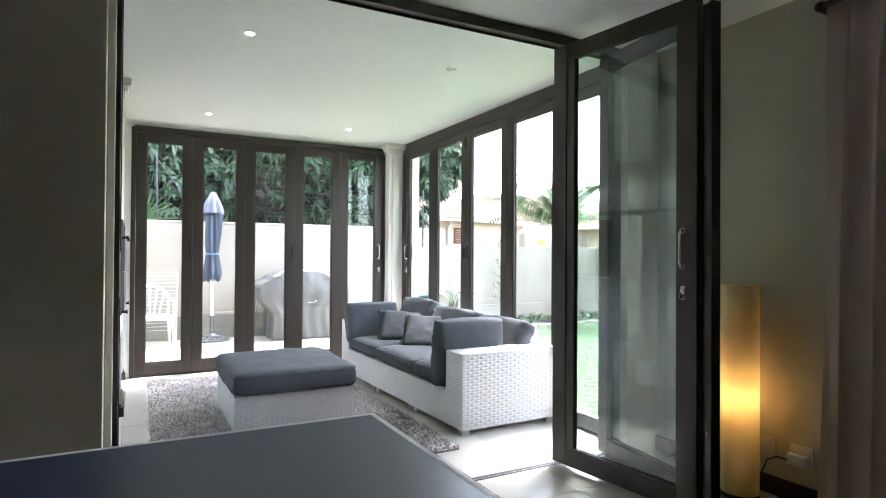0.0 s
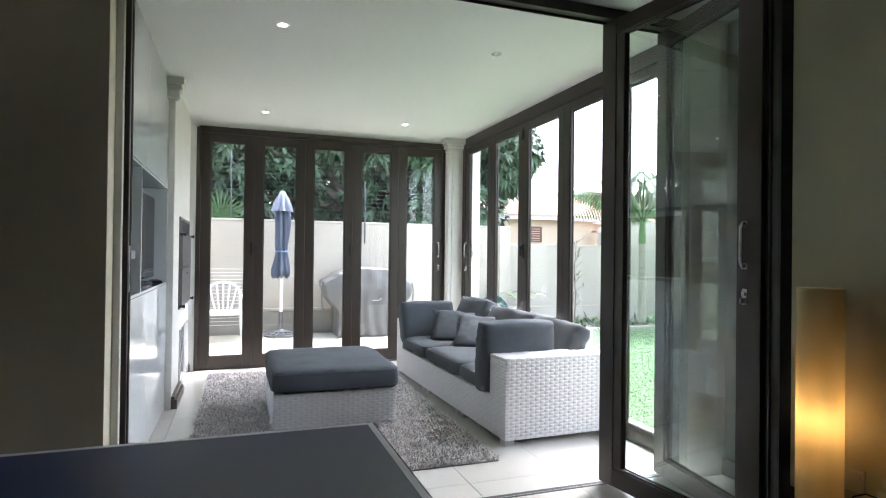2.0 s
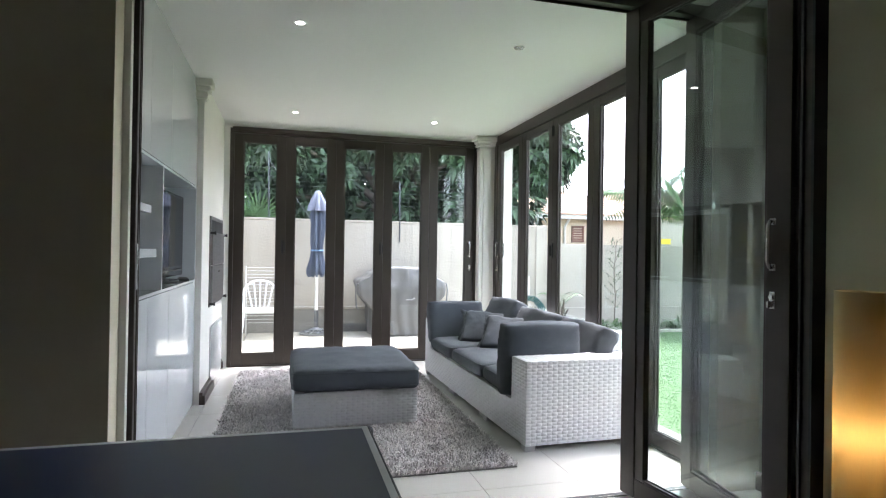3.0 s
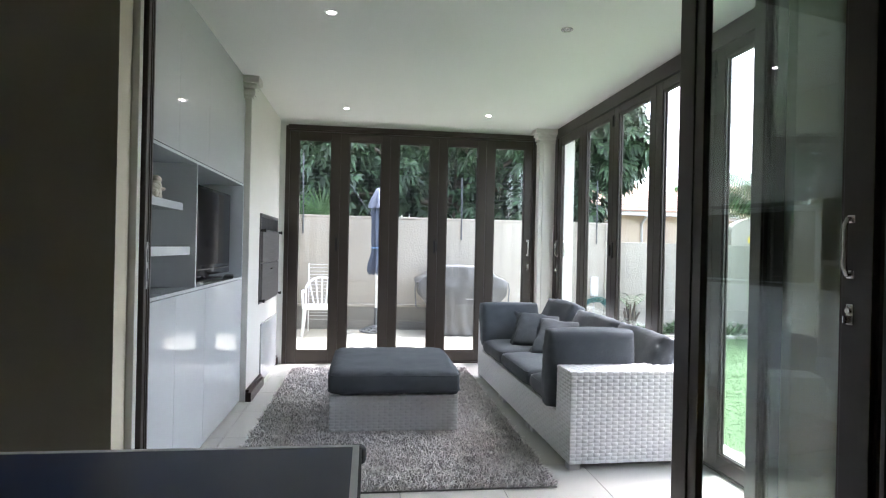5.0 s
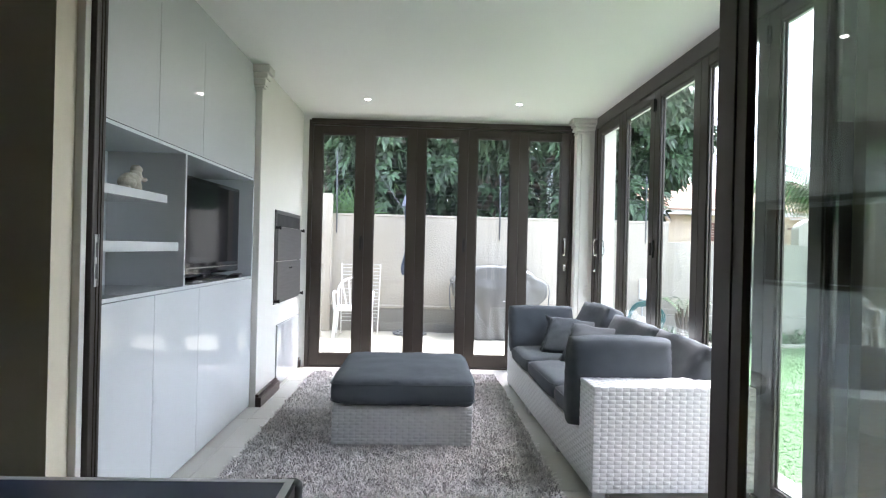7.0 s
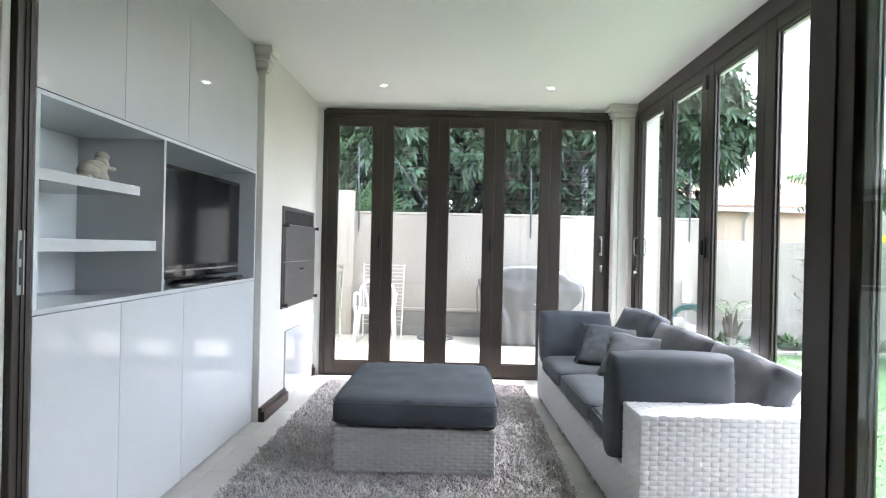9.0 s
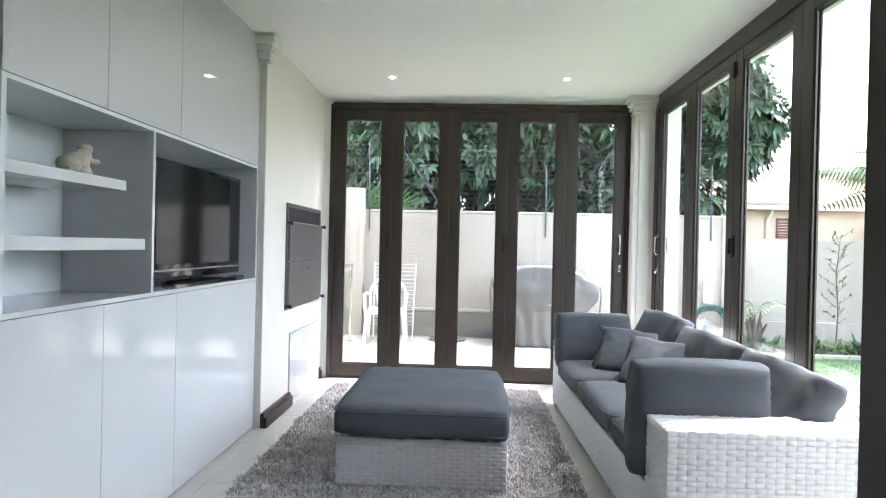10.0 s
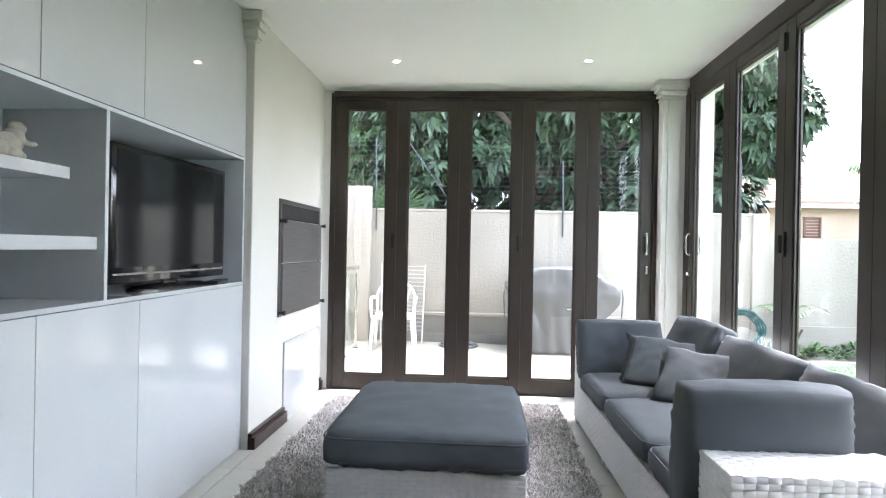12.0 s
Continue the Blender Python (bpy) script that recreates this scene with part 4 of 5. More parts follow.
for k in range(5):
    vs, fs = [], []
    a = k * 1.3 + 0.4
    out = Vector((math.cos(a), math.sin(a), 0))
    for j in range(16):
        f = j / 15
        c = Vector((0, 0, 0.38)) + out * 0.42 * f + Vector((0, 0, 0.26 * math.sin(f * 2.4)))
        s = out.cross(Vector((0, 0, 1)))
        for sg in (-1, 1):
            leaf_strip(vs, fs, c, s * sg + out * 0.4, (0, 0, 1), 0.14 * math.sin(0.3 + 2.7 * f), 0.014, 0.3, 2)
    leaf_mesh("frond", vs, fs, FINELEAF, fe, "light green fern frond")
# thin shrub
sh = thing("young_shrub", (6.38, 9.58, -0.02), "thin young shrub with sparse small leaves", "shrub")
bm = bmesh.new()
vs, fs = [], []
tube(bm, [(0, 0, 0), (0.02, 0, 0.5), (-0.01, 0.01, 1.0), (0.03, 0, 1.55)], [0.012, 0.010, 0.008, 0.003], 6)
for k in range(22):
    z = 0.35 + k * 0.055
    a = k * 2.4
    e = Vector((math.cos(a) * 0.20, math.sin(a) * 0.15, 0.14)) * rnd.uniform(0.5, 1.2)
    tube(bm, [(0.01, 0, z), (0.01 + e.x, e.y, z + e.z)], [0.004, 0.002], 4)
    for j in range(12):
        f = rnd.uniform(0.2, 1)
        leaf_strip(vs, fs, (0.01 + e.x * f, e.y * f, z + e.z * f), (rnd.uniform(-1, 1), rnd.uniform(-1, 1), rnd.uniform(-0.3, 1)), (0, 0, 1), 0.06, 0.010, 0.3, 2)
part("stem", bm, BARK, sh, smooth=60)
leaf_mesh("foliage", vs, fs, FINELEAF, sh, "sparse small green leaves", True)

# garden hose on the wall
TEAL = material("teal_hose_rubber", (0.015, 0.11, 0.11), 0.5)
gh = thing("garden_hose", (4.72, 9.66, 0.0), "coiled teal garden hose leaning on the wall", "hose")
bm = bmesh.new()
pts = []
for k in range(160):
    a = k * math.tau / 24
    r = 0.22 + 0.012 * (k // 24) + 0.008 * math.sin(k * 1.7)
    pts.append((r * math.cos(a), -0.02 - 0.012 * (k // 24) - 0.10 * (0.3 - r * math.sin(a)) * 0.5, 0.25 + r * math.sin(a)))
tube(bm, pts, 0.011, 6)
part("coil", bm, TEAL, gh, smooth=180)

# palm tree
pt = thing("palm_tree", (7.62, 9.25, -0.05), "young feather palm with a ringed pale trunk", "palm tree")
bm = bmesh.new()
prof = [(0.12, 0), (0.095, 0.08), (0.078, 0.25)]
for k in range(16):
    z = 0.3 + k * 0.08
    prof += [(0.074 - k * 0.001, z), (0.069 - k * 0.001, z + 0.05)]
prof += [(0.06, 1.56)]
lathe(bm, prof, sides=18)
part("trunk", bm, PALMBARK, pt, smooth=40)
bm = bmesh.new()
lathe(bm, [(0.06, 1.55), (0.072, 1.62), (0.062, 1.80), (0.04, 1.98)], sides=16)
part("crownshaft", bm, PALMLEAF, pt, "smooth green crownshaft", smooth=60)
for k in range(17):
    a = k * 2.399 + 0.5
    el = (1.38, 1.15, 0.9, 0.6)[k % 4]
    L = rnd.uniform(1.75, 2.15)
    out = Vector((math.cos(a), math.sin(a), 0))
    side = out.cross(Vector((0, 0, 1)))
    rib, vs, fs = [], [], []
    for j in range(33):
        f = j / 32
        c = Vector((0, 0, 1.95)) + out * (L * (f * math.cos(el) + 0.18 * f * f)) + Vector((0, 0, L * (f * math.sin(el) - 0.48 * f * f)))
        rib.append(tuple(c))
        if j > 4:
            ln = 0.48 * math.sin(0.35 + 2.6 * f) + 0.05
            for sg in (-1, 1):
                leaf_strip(vs, fs, c, side * sg + out * 0.55 + Vector((0, 0, 0.15)), (0, 0, 1), ln, 0.019, 0.75, 3)
    bm = bmesh.new()
    tube(bm, rib[::4], [0.022 - 0.0024 * q for q in range(len(rib[::4]))], 6)
    fr = part("frond", bm, PALMLEAF, pt, "arching palm frond", smooth=60)
    leaf_mesh("leaflets", vs, fs, PALMLEAF, fr, "narrow hanging leaflets", True)

# ---- trees behind the wall ----
def tree(at, label, blobs, trunk, mat, rosettes, leaves, length, width, seed, name="tree"):
    r = random.Random(seed)
    t = thing(name, at, label, "tree")
    bm = bmesh.new()
    tube(bm, [(0, 0, 0), (0.05, 0.04, trunk * 0.5), (0, 0, trunk)], [0.24, 0.19, 0.15], 10)
    for c, _ in blobs[:14]:
        c = Vector(c)
        mid = Vector((c.x * 0.45, c.y * 0.4, (trunk + c.z) * 0.5))
        tube(bm, [(0, 0, trunk * 0.9), tuple(mid), tuple(c)], [0.10, 0.06, 0.02], 7)
    part("trunk", bm, BARK, t, smooth=60)
    vs, fs = [], []
    for c, rad in blobs:
        c = Vector(c)
        for _ in range(rosettes):
            d = Vector((r.gauss(0, 1), r.gauss(0, 1), r.gauss(0, 1))).normalized()
            p = c + d * rad * (r.uniform(0.5, 0.96) if r.random() < 0.75 else r.uniform(0.1, 0.6))
            ax = (d + Vector((0, 0, 0.3)) + 0.4 * Vector((r.uniform(-1, 1), r.uniform(-1, 1), r.uniform(-1, 1)))).normalized()
            u = ax.orthogonal().normalized()
            w = ax.cross(u)
            off = r.uniform(0, 6)
            for k in range(leaves):
                a = off + k * math.tau / leaves
                dd = (u * math.cos(a) + w * math.sin(a)) + ax * r.uniform(0.0, 1.3)
                leaf_strip(vs, fs, p, dd, ax, length * r.uniform(0.7, 1.15), width * r.uniform(0.8, 1.1), r.uniform(0.2, 0.9), 3)
    leaf_mesh("crown", vs, fs, mat, t, "dense crown of many separate leaves", True)
    return t


r = random.Random(9)
A = [((x + r.uniform(-0.3, 0.3), r.uniform(-1.2, 0.4), z + r.uniform(-0.3, 0.3)), r.uniform(0.7, 1.0))
     for z in (2.6, 3.5, 4.5, 5.5) for x in (-2.2, -1.0, 0.2, 1.4, 2.4) if not (z < 3 and x > 2.3)]
A += [((2.75, -0.7, 3.4), 0.72), ((2.85, -0.8, 3.9), 0.62), ((2.5, -0.7, 4.8), 0.7), ((3.25, -0.9, 3.55), 0.55), ((3.05, -0.9, 4.1), 0.5), ((3.0, -0.8, 3.0), 0.5), ((2.2, -1.0, 2.2), 0.7), ((1.2, -1.0, 2.0), 0.7)]
tree((2.7, 12.0, -0.1), "large dark evergreen tree with long glossy leaves", A, 2.4, LEAF, 200, 9, 0.185, 0.036, 21)
B = [((x + r.uniform(-0.3, 0.3), r.uniform(-0.8, 0.6), z), r.uniform(0.7, 1.0)) for z in (2.0, 3.0, 4.0, 5.0) for x in (-1.5, -0.5, 0.6, 1.5)]
tree((-1.3, 12.0, -0.1), "fine-leaved green tree behind the yard wall", B, 1.8, FINELEAF, 90, 7, 0.13, 0.020, 22)
# added tree row: dark backdrop that closes the sky gaps between the leaves
C = [((x + r.uniform(-0.4, 0.4), r.uniform(-0.5, 0.5), z), r.uniform(1.1, 1.5)) for z in (1.0, 2.4, 3.8, 5.2, 6.6, 8.0) for x in range(-8, 6, 2)]
tree((0.5, 15.0, -0.1), "added row of dense trees, a dark backdrop behind the wall", C, 2.0, LEAF, 190, 7, 0.30, 0.060, 23)
fp = thing("fan_palm", (-0.05, 10.25, -0.1), "spiky fan palm leaf showing above the wall", "palm")
bm = bmesh.new()
tube(bm, [(0, 0, 0), (0.0, 0.02, 1.5)], [0.06, 0.04], 8)
part("trunk", bm, BARK, fp, smooth=60)
vs, fs = [], []
for q, (ox, oz) in enumerate(((0.05, 1.7), (0.25, 1.9), (-0.25, 1.85))):
    for k in range(26):
        a = -0.5 + k * 4.2 / 25
        leaf_strip(vs, fs, (ox, 0, oz), (math.cos(a), rnd.uniform(-0.25, 0.1), math.sin(a)), (0, 1, 0), rnd.uniform(0.5, 0.68), 0.012, 0.12, 3)
    for k in range(3):
        leaf_strip(vs, fs, (0, 0, 1.4), (ox, 0, oz - 1.4), (0, 1, 0), 0.55, 0.01, 0, 2)
leaf_mesh("leaves", vs, fs, PALMLEAF, fp, "stiff pointed fan leaves", True)

# ---- electric fence on the wall ----
ef = thing("electric_fence", (0, WY + 0.06, 1.775), "thin wire security fence on steel posts above the wall", "fence", kind="structure")
for x, z0, z1 in ((-0.05, -0.3, 0.95), (0.38, 0.0, 1.05), (2.46, -0.35, 0.66), (4.75, -0.35, 0.70)):
    bm = bmesh.new()
    y = -0.075 if z0 < 0 else 0
    tube(bm, [(x, y, z0), (x, y, 0.0), (x - 0.015, y - 0.02, z1)], 0.011, 8)
    for k in range(8):
        z = 0.06 + k * (z1 - 0.1) / 8
        tube(bm, [(x, y - 0.012, z), (x, y - 0.03, z)], 0.010, 6)
    part("post", bm, material("galvanised_post", (0.085, 0.09, 0.10), 0.5, 0.4) if x == -0.05 else MATS["galvanised_post"], ef, "grey steel fence post", smooth=40)
for k in range(14):
    bm = bmesh.new()
    z = 0.045 + k * 0.068
    tube(bm, [(-4.4, -0.03, z), (0.38, -0.03, z), (2.46, -0.08, z), (4.75, -0.10, z)], 0.0014, 5)
    part("wire", bm, MATS["galvanised_post"], ef)
bm = bmesh.new()
tube(bm, [(0.38, -0.02, 0.9), (1.02, -0.02, 0.0)], 0.006, 6)
part("stay", bm, MATS["galvanised_post"], ef, "slanting steel stay")

# ---- on the patio ----
# plastic chair
CHAIRW = material("white_garden_plastic", (0.74, 0.74, 0.72), 0.35)
ch = thing("garden_chair", (0.305, 9.16, -0.012), "white moulded plastic garden chair on the patio", "chair", turn=4)
bm = bmesh.new()
for i in range(7):
    box(bm, -0.21 + i * 0.06, -0.16 + i * 0.06, -0.23, 0.20, 0.40, 0.415, 0.004)
box(bm, -0.24, 0.24, -0.25, -0.21, 0.375, 0.425, 0.012)
box(bm, -0.24, 0.24, 0.19, 0.22, 0.375, 0.42, 0.008)
part("seat", bm, CHAIRW, ch, smooth=40)
bm = bmesh.new()
arch = [(0.24 * math.cos(a), 0.24 + 0.03 * math.sin(a), 0.62 + 0.20 * math.sin(a)) for a in [math.pi * k / 16 for k in range(17)]]
tube(bm, [(0.235, 0.22, 0.42)] + arch + [(-0.235, 0.22, 0.42)], 0.018, 8)
for i in range(5):
    x = (i - 2) * 0.075
    tube(bm, [(x * 0.75, 0.215, 0.42), (x * 1.25, 0.265, 0.62 + 0.20 * math.sqrt(max(0, 1 - (x * 1.25 / 0.24) ** 2)))], 0.013, 6)
part("backrest", bm, CHAIRW, ch, "slatted fan-shaped plastic back", smooth=60)
for s in (-1, 1):
    bm = bmesh.new()
    tube(bm, [(s * 0.25, 0.22, 0.60), (s * 0.275, 0.05, 0.63), (s * 0.275, -0.16, 0.62), (s * 0.265, -0.24, 0.55), (s * 0.255, -0.25, 0.40)], 0.018, 8)
    part("armrest", bm, CHAIRW, ch, smooth=60)
    for y0, y1 in ((-0.24, -0.27), (0.20, 0.27)):
        bm = bmesh.new()
        tube(bm, [(s * 0.235, y0, 0.41), (s * 0.265, y1, 0.0)], [0.026, 0.018], 8)
        part("leg", bm, CHAIRW, ch, smooth=60)
# wire rack
rk = thing("drying_rack", (0.36, 9.56, -0.012), "folded wire drying rack leaning on the wall", "rack")
for s in (-1, 1):
    bm = bmesh.new()
    tube(bm, [(s * 0.27, -0.12, 0), (s * 0.29, 0.0, 1.03)], 0.009, 8)
    part("side_rail", bm, WHITEPLASTIC, rk, smooth=60)
for k in range(17):
    bm = bmesh.new()
    z = 0.18 + k * 0.052
    tube(bm, [(-0.28, -0.12 + 0.12 * z, z), (0.28, -0.12 + 0.12 * z, z)], 0.004, 6)
    part("bar", bm, WHITEPLASTIC, rk)
# closed parasol
NAVY = material("faded_blue_canvas", (0.078, 0.095, 0.135), 0.85, second=(0.045, 0.057, 0.085), scale=6, fine=120, stretch=(1, 1, 0.3), bump=0.2, bump_scale=200)
um = thing("parasol", (1.112, 9.38, -0.012), "closed faded blue parasol in a cast iron base", "parasol")
bm = bmesh.new()
tube(bm, [(0, 0, 0.02), (0, 0, 2.2)], 0.024, 14)
part("pole", bm, WHITEPLASTIC, um, "white metal pole", smooth=60)
bm = bmesh.new()
rings = []
for z, rr in ((0.90, 0.105), (0.94, 0.125), (1.02, 0.13), (1.14, 0.105), (1.25, 0.085), (1.29, 0.075), (1.38, 0.09), (1.6, 0.105), (1.82, 0.105), (1.96, 0.085), (2.03, 0.06)):
    ring = []
    for k in range(48):
        a = k * math.tau / 48
        f = 0.86 * (1 + 0.30 * math.cos(8 * a + z * 1.3) + 0.14 * math.sin(3 * a + 5 * z) + 0.10 * math.sin(5 * a - 9 * z))
        ring.append(bm.verts.new((rr * f * math.cos(a), rr * f * math.sin(a), z - (0.03 * math.cos(8 * a) if z < 0.95 else 0))))
    rings.append(ring)
for a, b in zip(rings, rings[1:]):
    for k in range(48):
        bm.faces.new((a[k], a[(k + 1) % 48], b[(k + 1) % 48], b[k]))
canopy = part("canopy", bm, NAVY, um, "blue canvas gathered in folds", smooth=70)
bm = bmesh.new()
rings = []
for z, rr in ((1.89, 0.135), (1.95, 0.125), (2.06, 0.09), (2.14, 0.065), (2.19, 0.04), (2.205, 0.012)):
    rings.append([bm.verts.new((rr * (1 + (0.2 * math.cos(8 * k * math.tau / 48) if z < 2.1 else 0)) * math.cos(k * math.tau / 48), rr * (1 + (0.2 * math.cos(8 * k * math.tau / 48) if z < 2.1 else 0)) * math.sin(k * math.tau / 48), z)) for k in range(48)])
for a, b in zip(rings, rings[1:]):
    for k in range(48):
        bm.faces.new((a[k], a[(k + 1) % 48], b[(k + 1) % 48], b[k]))
part("top_cap", bm, material("pale_faded_canvas", (0.20, 0.21, 0.26), 0.85, second=(0.12, 0.13, 0.17)), um, "paler canvas vent cap", smooth=70)
bm = bmesh.new()
tube(bm, [(0.095 * math.cos(k * math.tau / 20), 0.095 * math.sin(k * math.tau / 20), 1.285) for k in range(20)], 0.010, 6, closed=True)
part("strap", bm, material("light_blue_strap", (0.12, 0.24, 0.40), 0.7), um, "light blue tie strap", smooth=60)
IRON = material("grey_cast_iron", (0.16, 0.165, 0.17), 0.5, 0.5)
bm = bmesh.new()
for rr in (0.24, 0.17, 0.10):
    tube(bm, [(rr * math.cos(k * math.tau / 32), rr * math.sin(k * math.tau / 32), 0.02 + 0.05 * (0.24 - rr) / 0.14) for k in range(32)], 0.014, 6, closed=True)
for k in range(12):
    a = k * math.tau / 12
    tube(bm, [(0.06 * math.cos(a), 0.06 * math.sin(a), 0.08), (0.17 * math.cos(a + 0.2), 0.17 * math.sin(a + 0.2), 0.05), (0.235 * math.cos(a), 0.235 * math.sin(a), 0.022)], 0.010, 6)
lathe(bm, [(0.08, 0.05), (0.07, 0.09), (0.032, 0.11), (0.032, 0.36), (0.036, 0.37)], sides=20)
part("base", bm, IRON, um, "pierced grey cast iron base", smooth=60)
# covered barbecue
COVER = material("grey_vinyl_cover", (0.125, 0.122, 0.118), 0.36, second=(0.095, 0.093, 0.09), scale=3, bump=0.25, bump_scale=14)
bq = thing("covered_barbecue", (2.385, 9.30, -0.012), "barbecue under a sagging grey vinyl cover", "barbecue")
bm = bmesh.new()
bmesh.ops.create_cube(bm, size=2)
bmesh.ops.subdivide_edges(bm, edges=bm.edges[:], cuts=26, use_grid_fill=True)
for v in bm.verts:
    u, s, t = v.co
    z = (t + 1) / 2
    wx = float(np.interp(z, (0, 0.40, 0.58, 0.80, 0.85, 0.95, 1.0), (0.46, 0.48, 0.64, 0.68, 0.52, 0.44, 0.40)))
    p = Vector((u * wx, s * (0.33 - 0.07 * max(0, z - 0.7) / 0.3), z * 1.05 - 0.05 * (abs(u) ** 3) * (1 if t > 0.9 else 0)))
    fold = 0.016 * math.sin(u * 17 + 2 * math.sin(z * 4)) * (1 - z) + 0.005 * math.sin(u * 9 + z * 7)
    p.y += fold * (1 if s > 0 else -1)
    p.x += 0.015 * math.sin(z * 11 + s * 5) * u
    p += 0.010 * noise.noise_vector(p * 4)
    if z < 0.02:
        p.z = 0.0
    v.co = p
part("cover", bm, COVER, bq, smooth=180)
part("logo_mark", boxes((0.04, 0.15, -0.380, -0.352, 0.552, 0.562), (0.155, 0.175, -0.380, -0.352, 0.566, 0.588)), ALU, bq, "small white printed mark")
for s in (-1, 1):
    bm = bmesh.new()
    tube(bm, [(s * 0.60, -0.25, 0.78), (s * 0.70, -0.27, 0.80), (s * 0.715, -0.27, 0.70), (s * 0.70, -0.27, 0.45), (s * 0.66, -0.27, 0.40)], 0.010, 8)
    part("side_handle", bm, IRON, bq, "bent grey metal side handle", smooth=60)
# wire grate against the wall
wg = thing("wire_grate", (1.48, 9.60, -0.012), "dark wire grate lying against the patio wall", "grate", turn=0)
for k in range(4):
    bm = bmesh.new()
    tube(bm, [(0, 0.012 * k, 0.008 + 0.035 * k), (0.62, 0.012 * k, 0.008 + 0.035 * k)], 0.005, 6)
    part("bar", bm, IRON, wg)
for k in range(14):
    bm = bmesh.new()
    tube(bm, [(0.01 + 0.046 * k, -0.006, 0.004), (0.01 + 0.046 * k, 0.036, 0.13)], 0.0035, 5)
    part("bar", bm, IRON, wg)
# glass balustrade
gb = thing("glass_balustrade", (-0.15, 8.4, -0.012), "glass balustrade with steel posts and rail", "balustrade")
for y in (0.0, 0.62):
    bm = bmesh.new()
    lathe(bm, [(0.045, 0), (0.045, 0.01), (0.021, 0.012), (0.021, 0.98)], (0, y, 0), 16)
    part("post", bm, STEEL, gb, smooth=40)
bm = bmesh.new()
tube(bm, [(0, -0.9, 1.0), (0, 0.72, 1.0)], 0.022, 12)
part("rail", bm, STEEL, gb, smooth=40)
p = part("pane", boxes((-0.005, 0.005, 0.04, 0.58, 0.08, 0.93)), GLASS, gb)
p.visible_shadow = False
p = part("pane", boxes((-0.005, 0.005, -0.88, -0.04, 0.08, 0.93)), GLASS, gb)
p.visible_shadow = False

# ---- the neighbour's house ----
def shutter_window(parent, x, z, w, h):
    wn = part("window", boxes((x, x + w, -0.04, 0.02, z, z + 0.05), (x, x + w, -0.04, 0.02, z + h - 0.05, z + h), (x, x + 0.05, -0.04, 0.02, z, z + h), (x + w - 0.05, x + w, -0.04, 0.02, z, z + h), bevel=0.004), MATS["red_brown_wood"], parent, "reddish wooden window")
    for k in range(int(h / 0.07)):
        part("slat", boxes((x + 0.05, x + w - 0.05, -0.02, 0.0, z + 0.06 + k * 0.07, z + 0.11 + k * 0.07)), MATS["red_brown_wood"], wn)
    part("pane", boxes((x + 0.04, x + w - 0.04, 0.003, 0.012, z + 0.04, z + h - 0.04)), SCREEN, wn)


material("red_brown_wood", (0.16, 0.06, 0.035), 0.5, second=(0.11, 0.04, 0.025))
ho = thing("neighbour_house", (8.0, 16.0, -0.1), "beige house with a pale tiled hip roof", "house", kind="structure")
part("wall", boxes((-2.5, 3.1, 0, 8, 0, 2.5), (3.1, 12, 1.2, 8, 0, 2.5)), HOUSEWALL, ho)
part("fascia", boxes((-2.8, 3.4, -0.35, -0.3, 2.42, 2.56), (3.4, 12, 0.85, 0.9, 2.42, 2.56)), WHITELINE, ho)
bm = bmesh.new()
tube(bm, [(0.62, -0.03, 0), (0.62, -0.03, 2.2), (0.62, -0.3, 2.4)], 0.04, 8)
part("downpipe", bm, WHITELINE, ho, smooth=60)


def hip(bm, x0, x1, y0, y1, z0, rise, rows):
    """A hipped roof of overlapping tile courses."""
    half = (y1 - y0) / 2
    for k in range(rows):
        a, b = k / rows, (k + 1) / rows
        za, zb = z0 + rise * a + 0.03, z0 + rise * b
        ia, ib = half * a, half * b
        ca = [(x0 + ia, y0 + ia, za), (x1 - ia, y0 + ia, za), (x1 - ia, y1 - ia, za), (x0 + ia, y1 - ia, za)]
        cb = [(x0 + ib, y0 + ib, zb), (x1 - ib, y0 + ib, zb), (x1 - ib, y1 - ib, zb), (x0 + ib, y1 - ib, zb)]
        va, vb = [bm.verts.new(c) for c in ca], [bm.verts.new(c) for c in cb]
        vc = [bm.verts.new((c[0], c[1], c[2] - 0.05)) for c in ca]
        for i in range(4):
            j = (i + 1) % 4
            bm.faces.new((va[i], va[j], vb[j], vb[i]))
            bm.faces.new((vc[i], vc[j], va[j], va[i]))


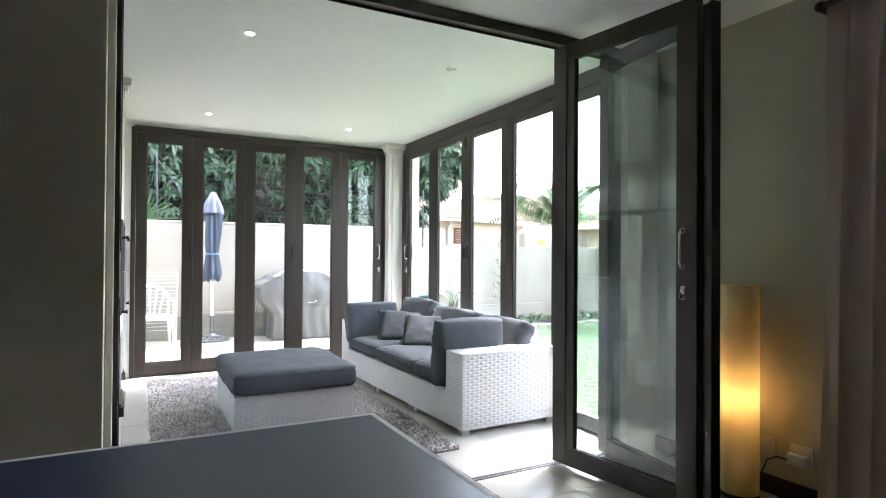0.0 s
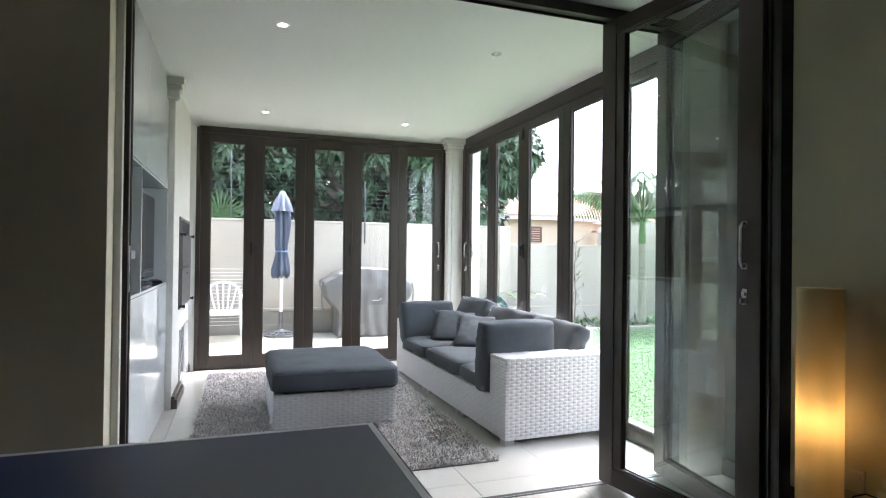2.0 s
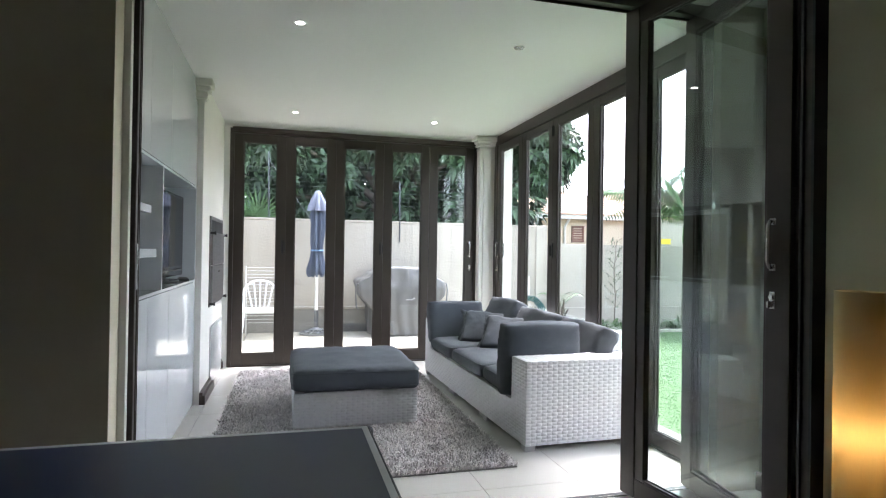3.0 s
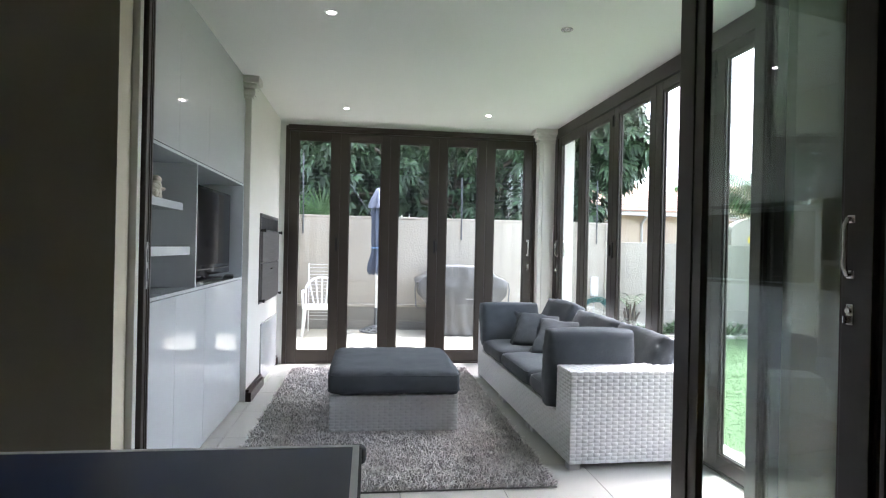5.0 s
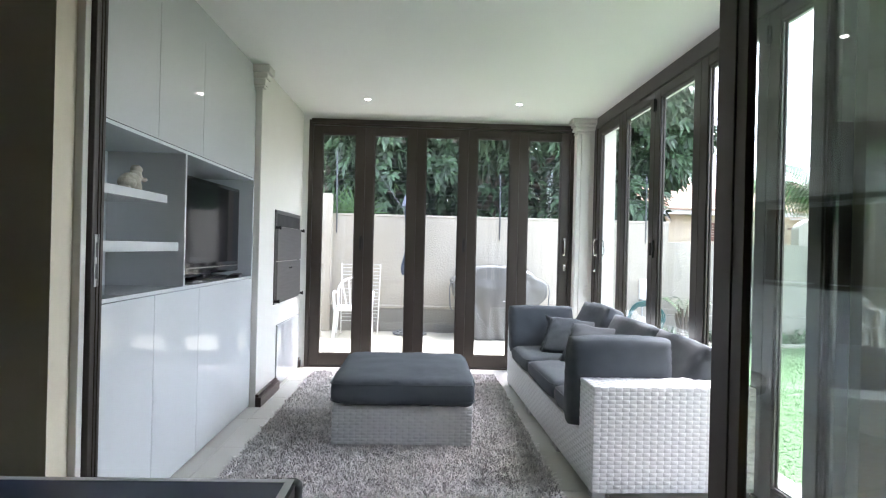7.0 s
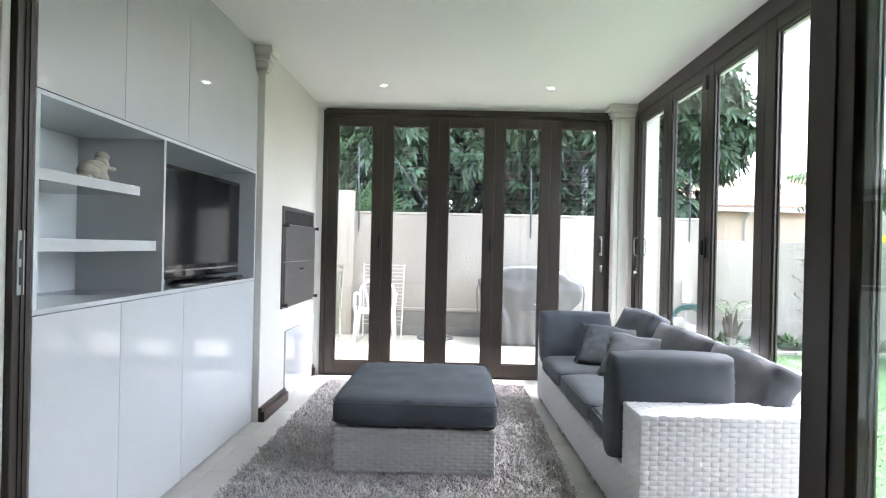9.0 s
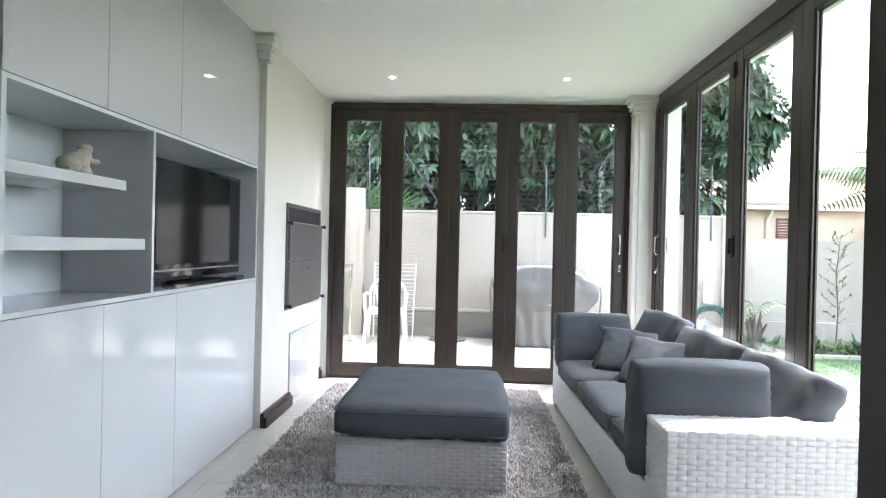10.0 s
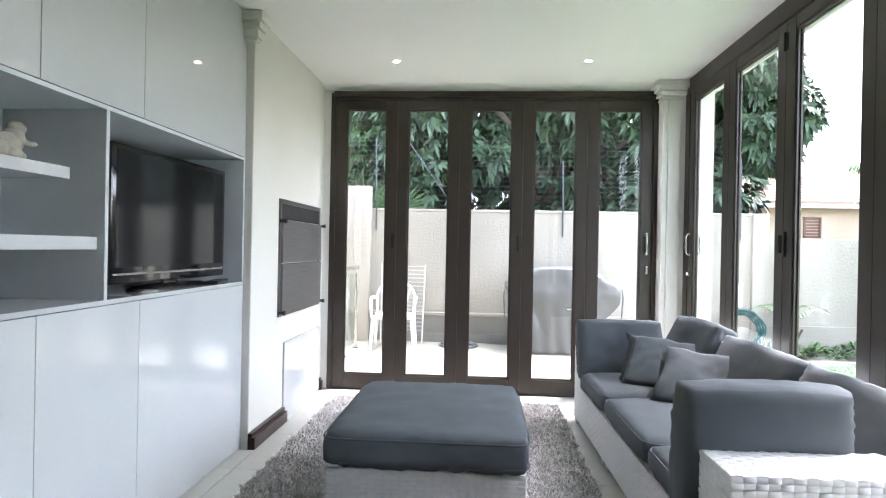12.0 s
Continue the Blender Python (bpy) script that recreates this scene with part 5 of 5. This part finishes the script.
bm = bmesh.new()
hip(bm, -2.9, 3.5, -0.4, 8.4, 2.55, 1.9, 22)
hip(bm, 1.0, 12.5, 0.8, 8.8, 2.50, 1.5, 20)
part("roof", bm, ROOF, ho, "pale terracotta tiled hip roof")
shutter_window(ho, 0.85, 1.75, 0.40, 0.48)
shutter_window(ho, -0.9, 1.75, 0.55, 0.48)
ho2 = thing("garden_gable", (9.4, 12.6, -0.1), "cream plastered arched gable wall of the next house", "house", kind="structure")
bm = bmesh.new()
pts = [(-0.3, 0), (1.9, 0), (1.9, 1.95)] + [(0.8 + 1.1 * math.cos(a), 1.95 + 0.34 * math.sin(a)) for a in [math.pi * k / 14 for k in range(1, 14)]] + [(-0.3, 1.95)]
fr_ = [bm.verts.new((x, 0, z)) for x, z in pts]
bk_ = [bm.verts.new((x, 0.25, z)) for x, z in pts]
bm.faces.new(fr_)
bm.faces.new(bk_[::-1])
for i in range(len(pts)):
    j = (i + 1) % len(pts)
    bm.faces.new((fr_[j], fr_[i], bk_[i], bk_[j]))
part("gable", bm, OUTWALL, ho2)
part("sign", boxes((0.1, 0.36, -0.012, 0, 1.66, 1.79)), material("yellow_sign", (0.75, 0.55, 0.03), 0.5), ho2, "small yellow security sign")
ho3 = thing("garden_outbuilding", (11.2, 11.5, -0.1), "cream outbuilding with a wooden window and tiled roof", "house", kind="structure")
part("wall", boxes((0, 5, 0, 4, 0, 2.15)), HOUSEWALL, ho3)
bm = bmesh.new()
hip(bm, -0.3, 5.3, -0.3, 4.3, 2.1, 1.0, 12)
part("roof", bm, ROOF, ho3)
shutter_window(ho3, 0.2, 1.35, 0.9, 0.55)

# ---- floor tiles ----
TX, TY = 0.559, 0.605
tm = mesh_of("tile", boxes((0.0015, TX - 0.0015, 0.0015, TY - 0.0015, -0.007, 0.0), bevel=0.001), TILE)
floor_ob = bpy.data.objects["floor"]
nx0, nx1 = math.floor((ROOM_L - 2.28) / TX), math.ceil((ROOM_R - 2.28) / TX)
ny0, ny1 = math.floor((ROOM_B - 3.255) / TY), math.ceil((FAR - 3.255) / TY)
for i in range(nx0, nx1):
    for j in range(ny0, ny1):
        x, y = 2.28 + i * TX, 3.255 + j * TY
        if y > 3.0 and (x + TX < -0.5 or x > RIGHT):
            continue
        t_ = new("tile", tm)
        t_.parent = floor_ob
        t_.location = (x, y, 0)
        if y + TY > FAR - 0.03:
            t_.scale = (1, (FAR - 0.03 - y) / TY, 1)
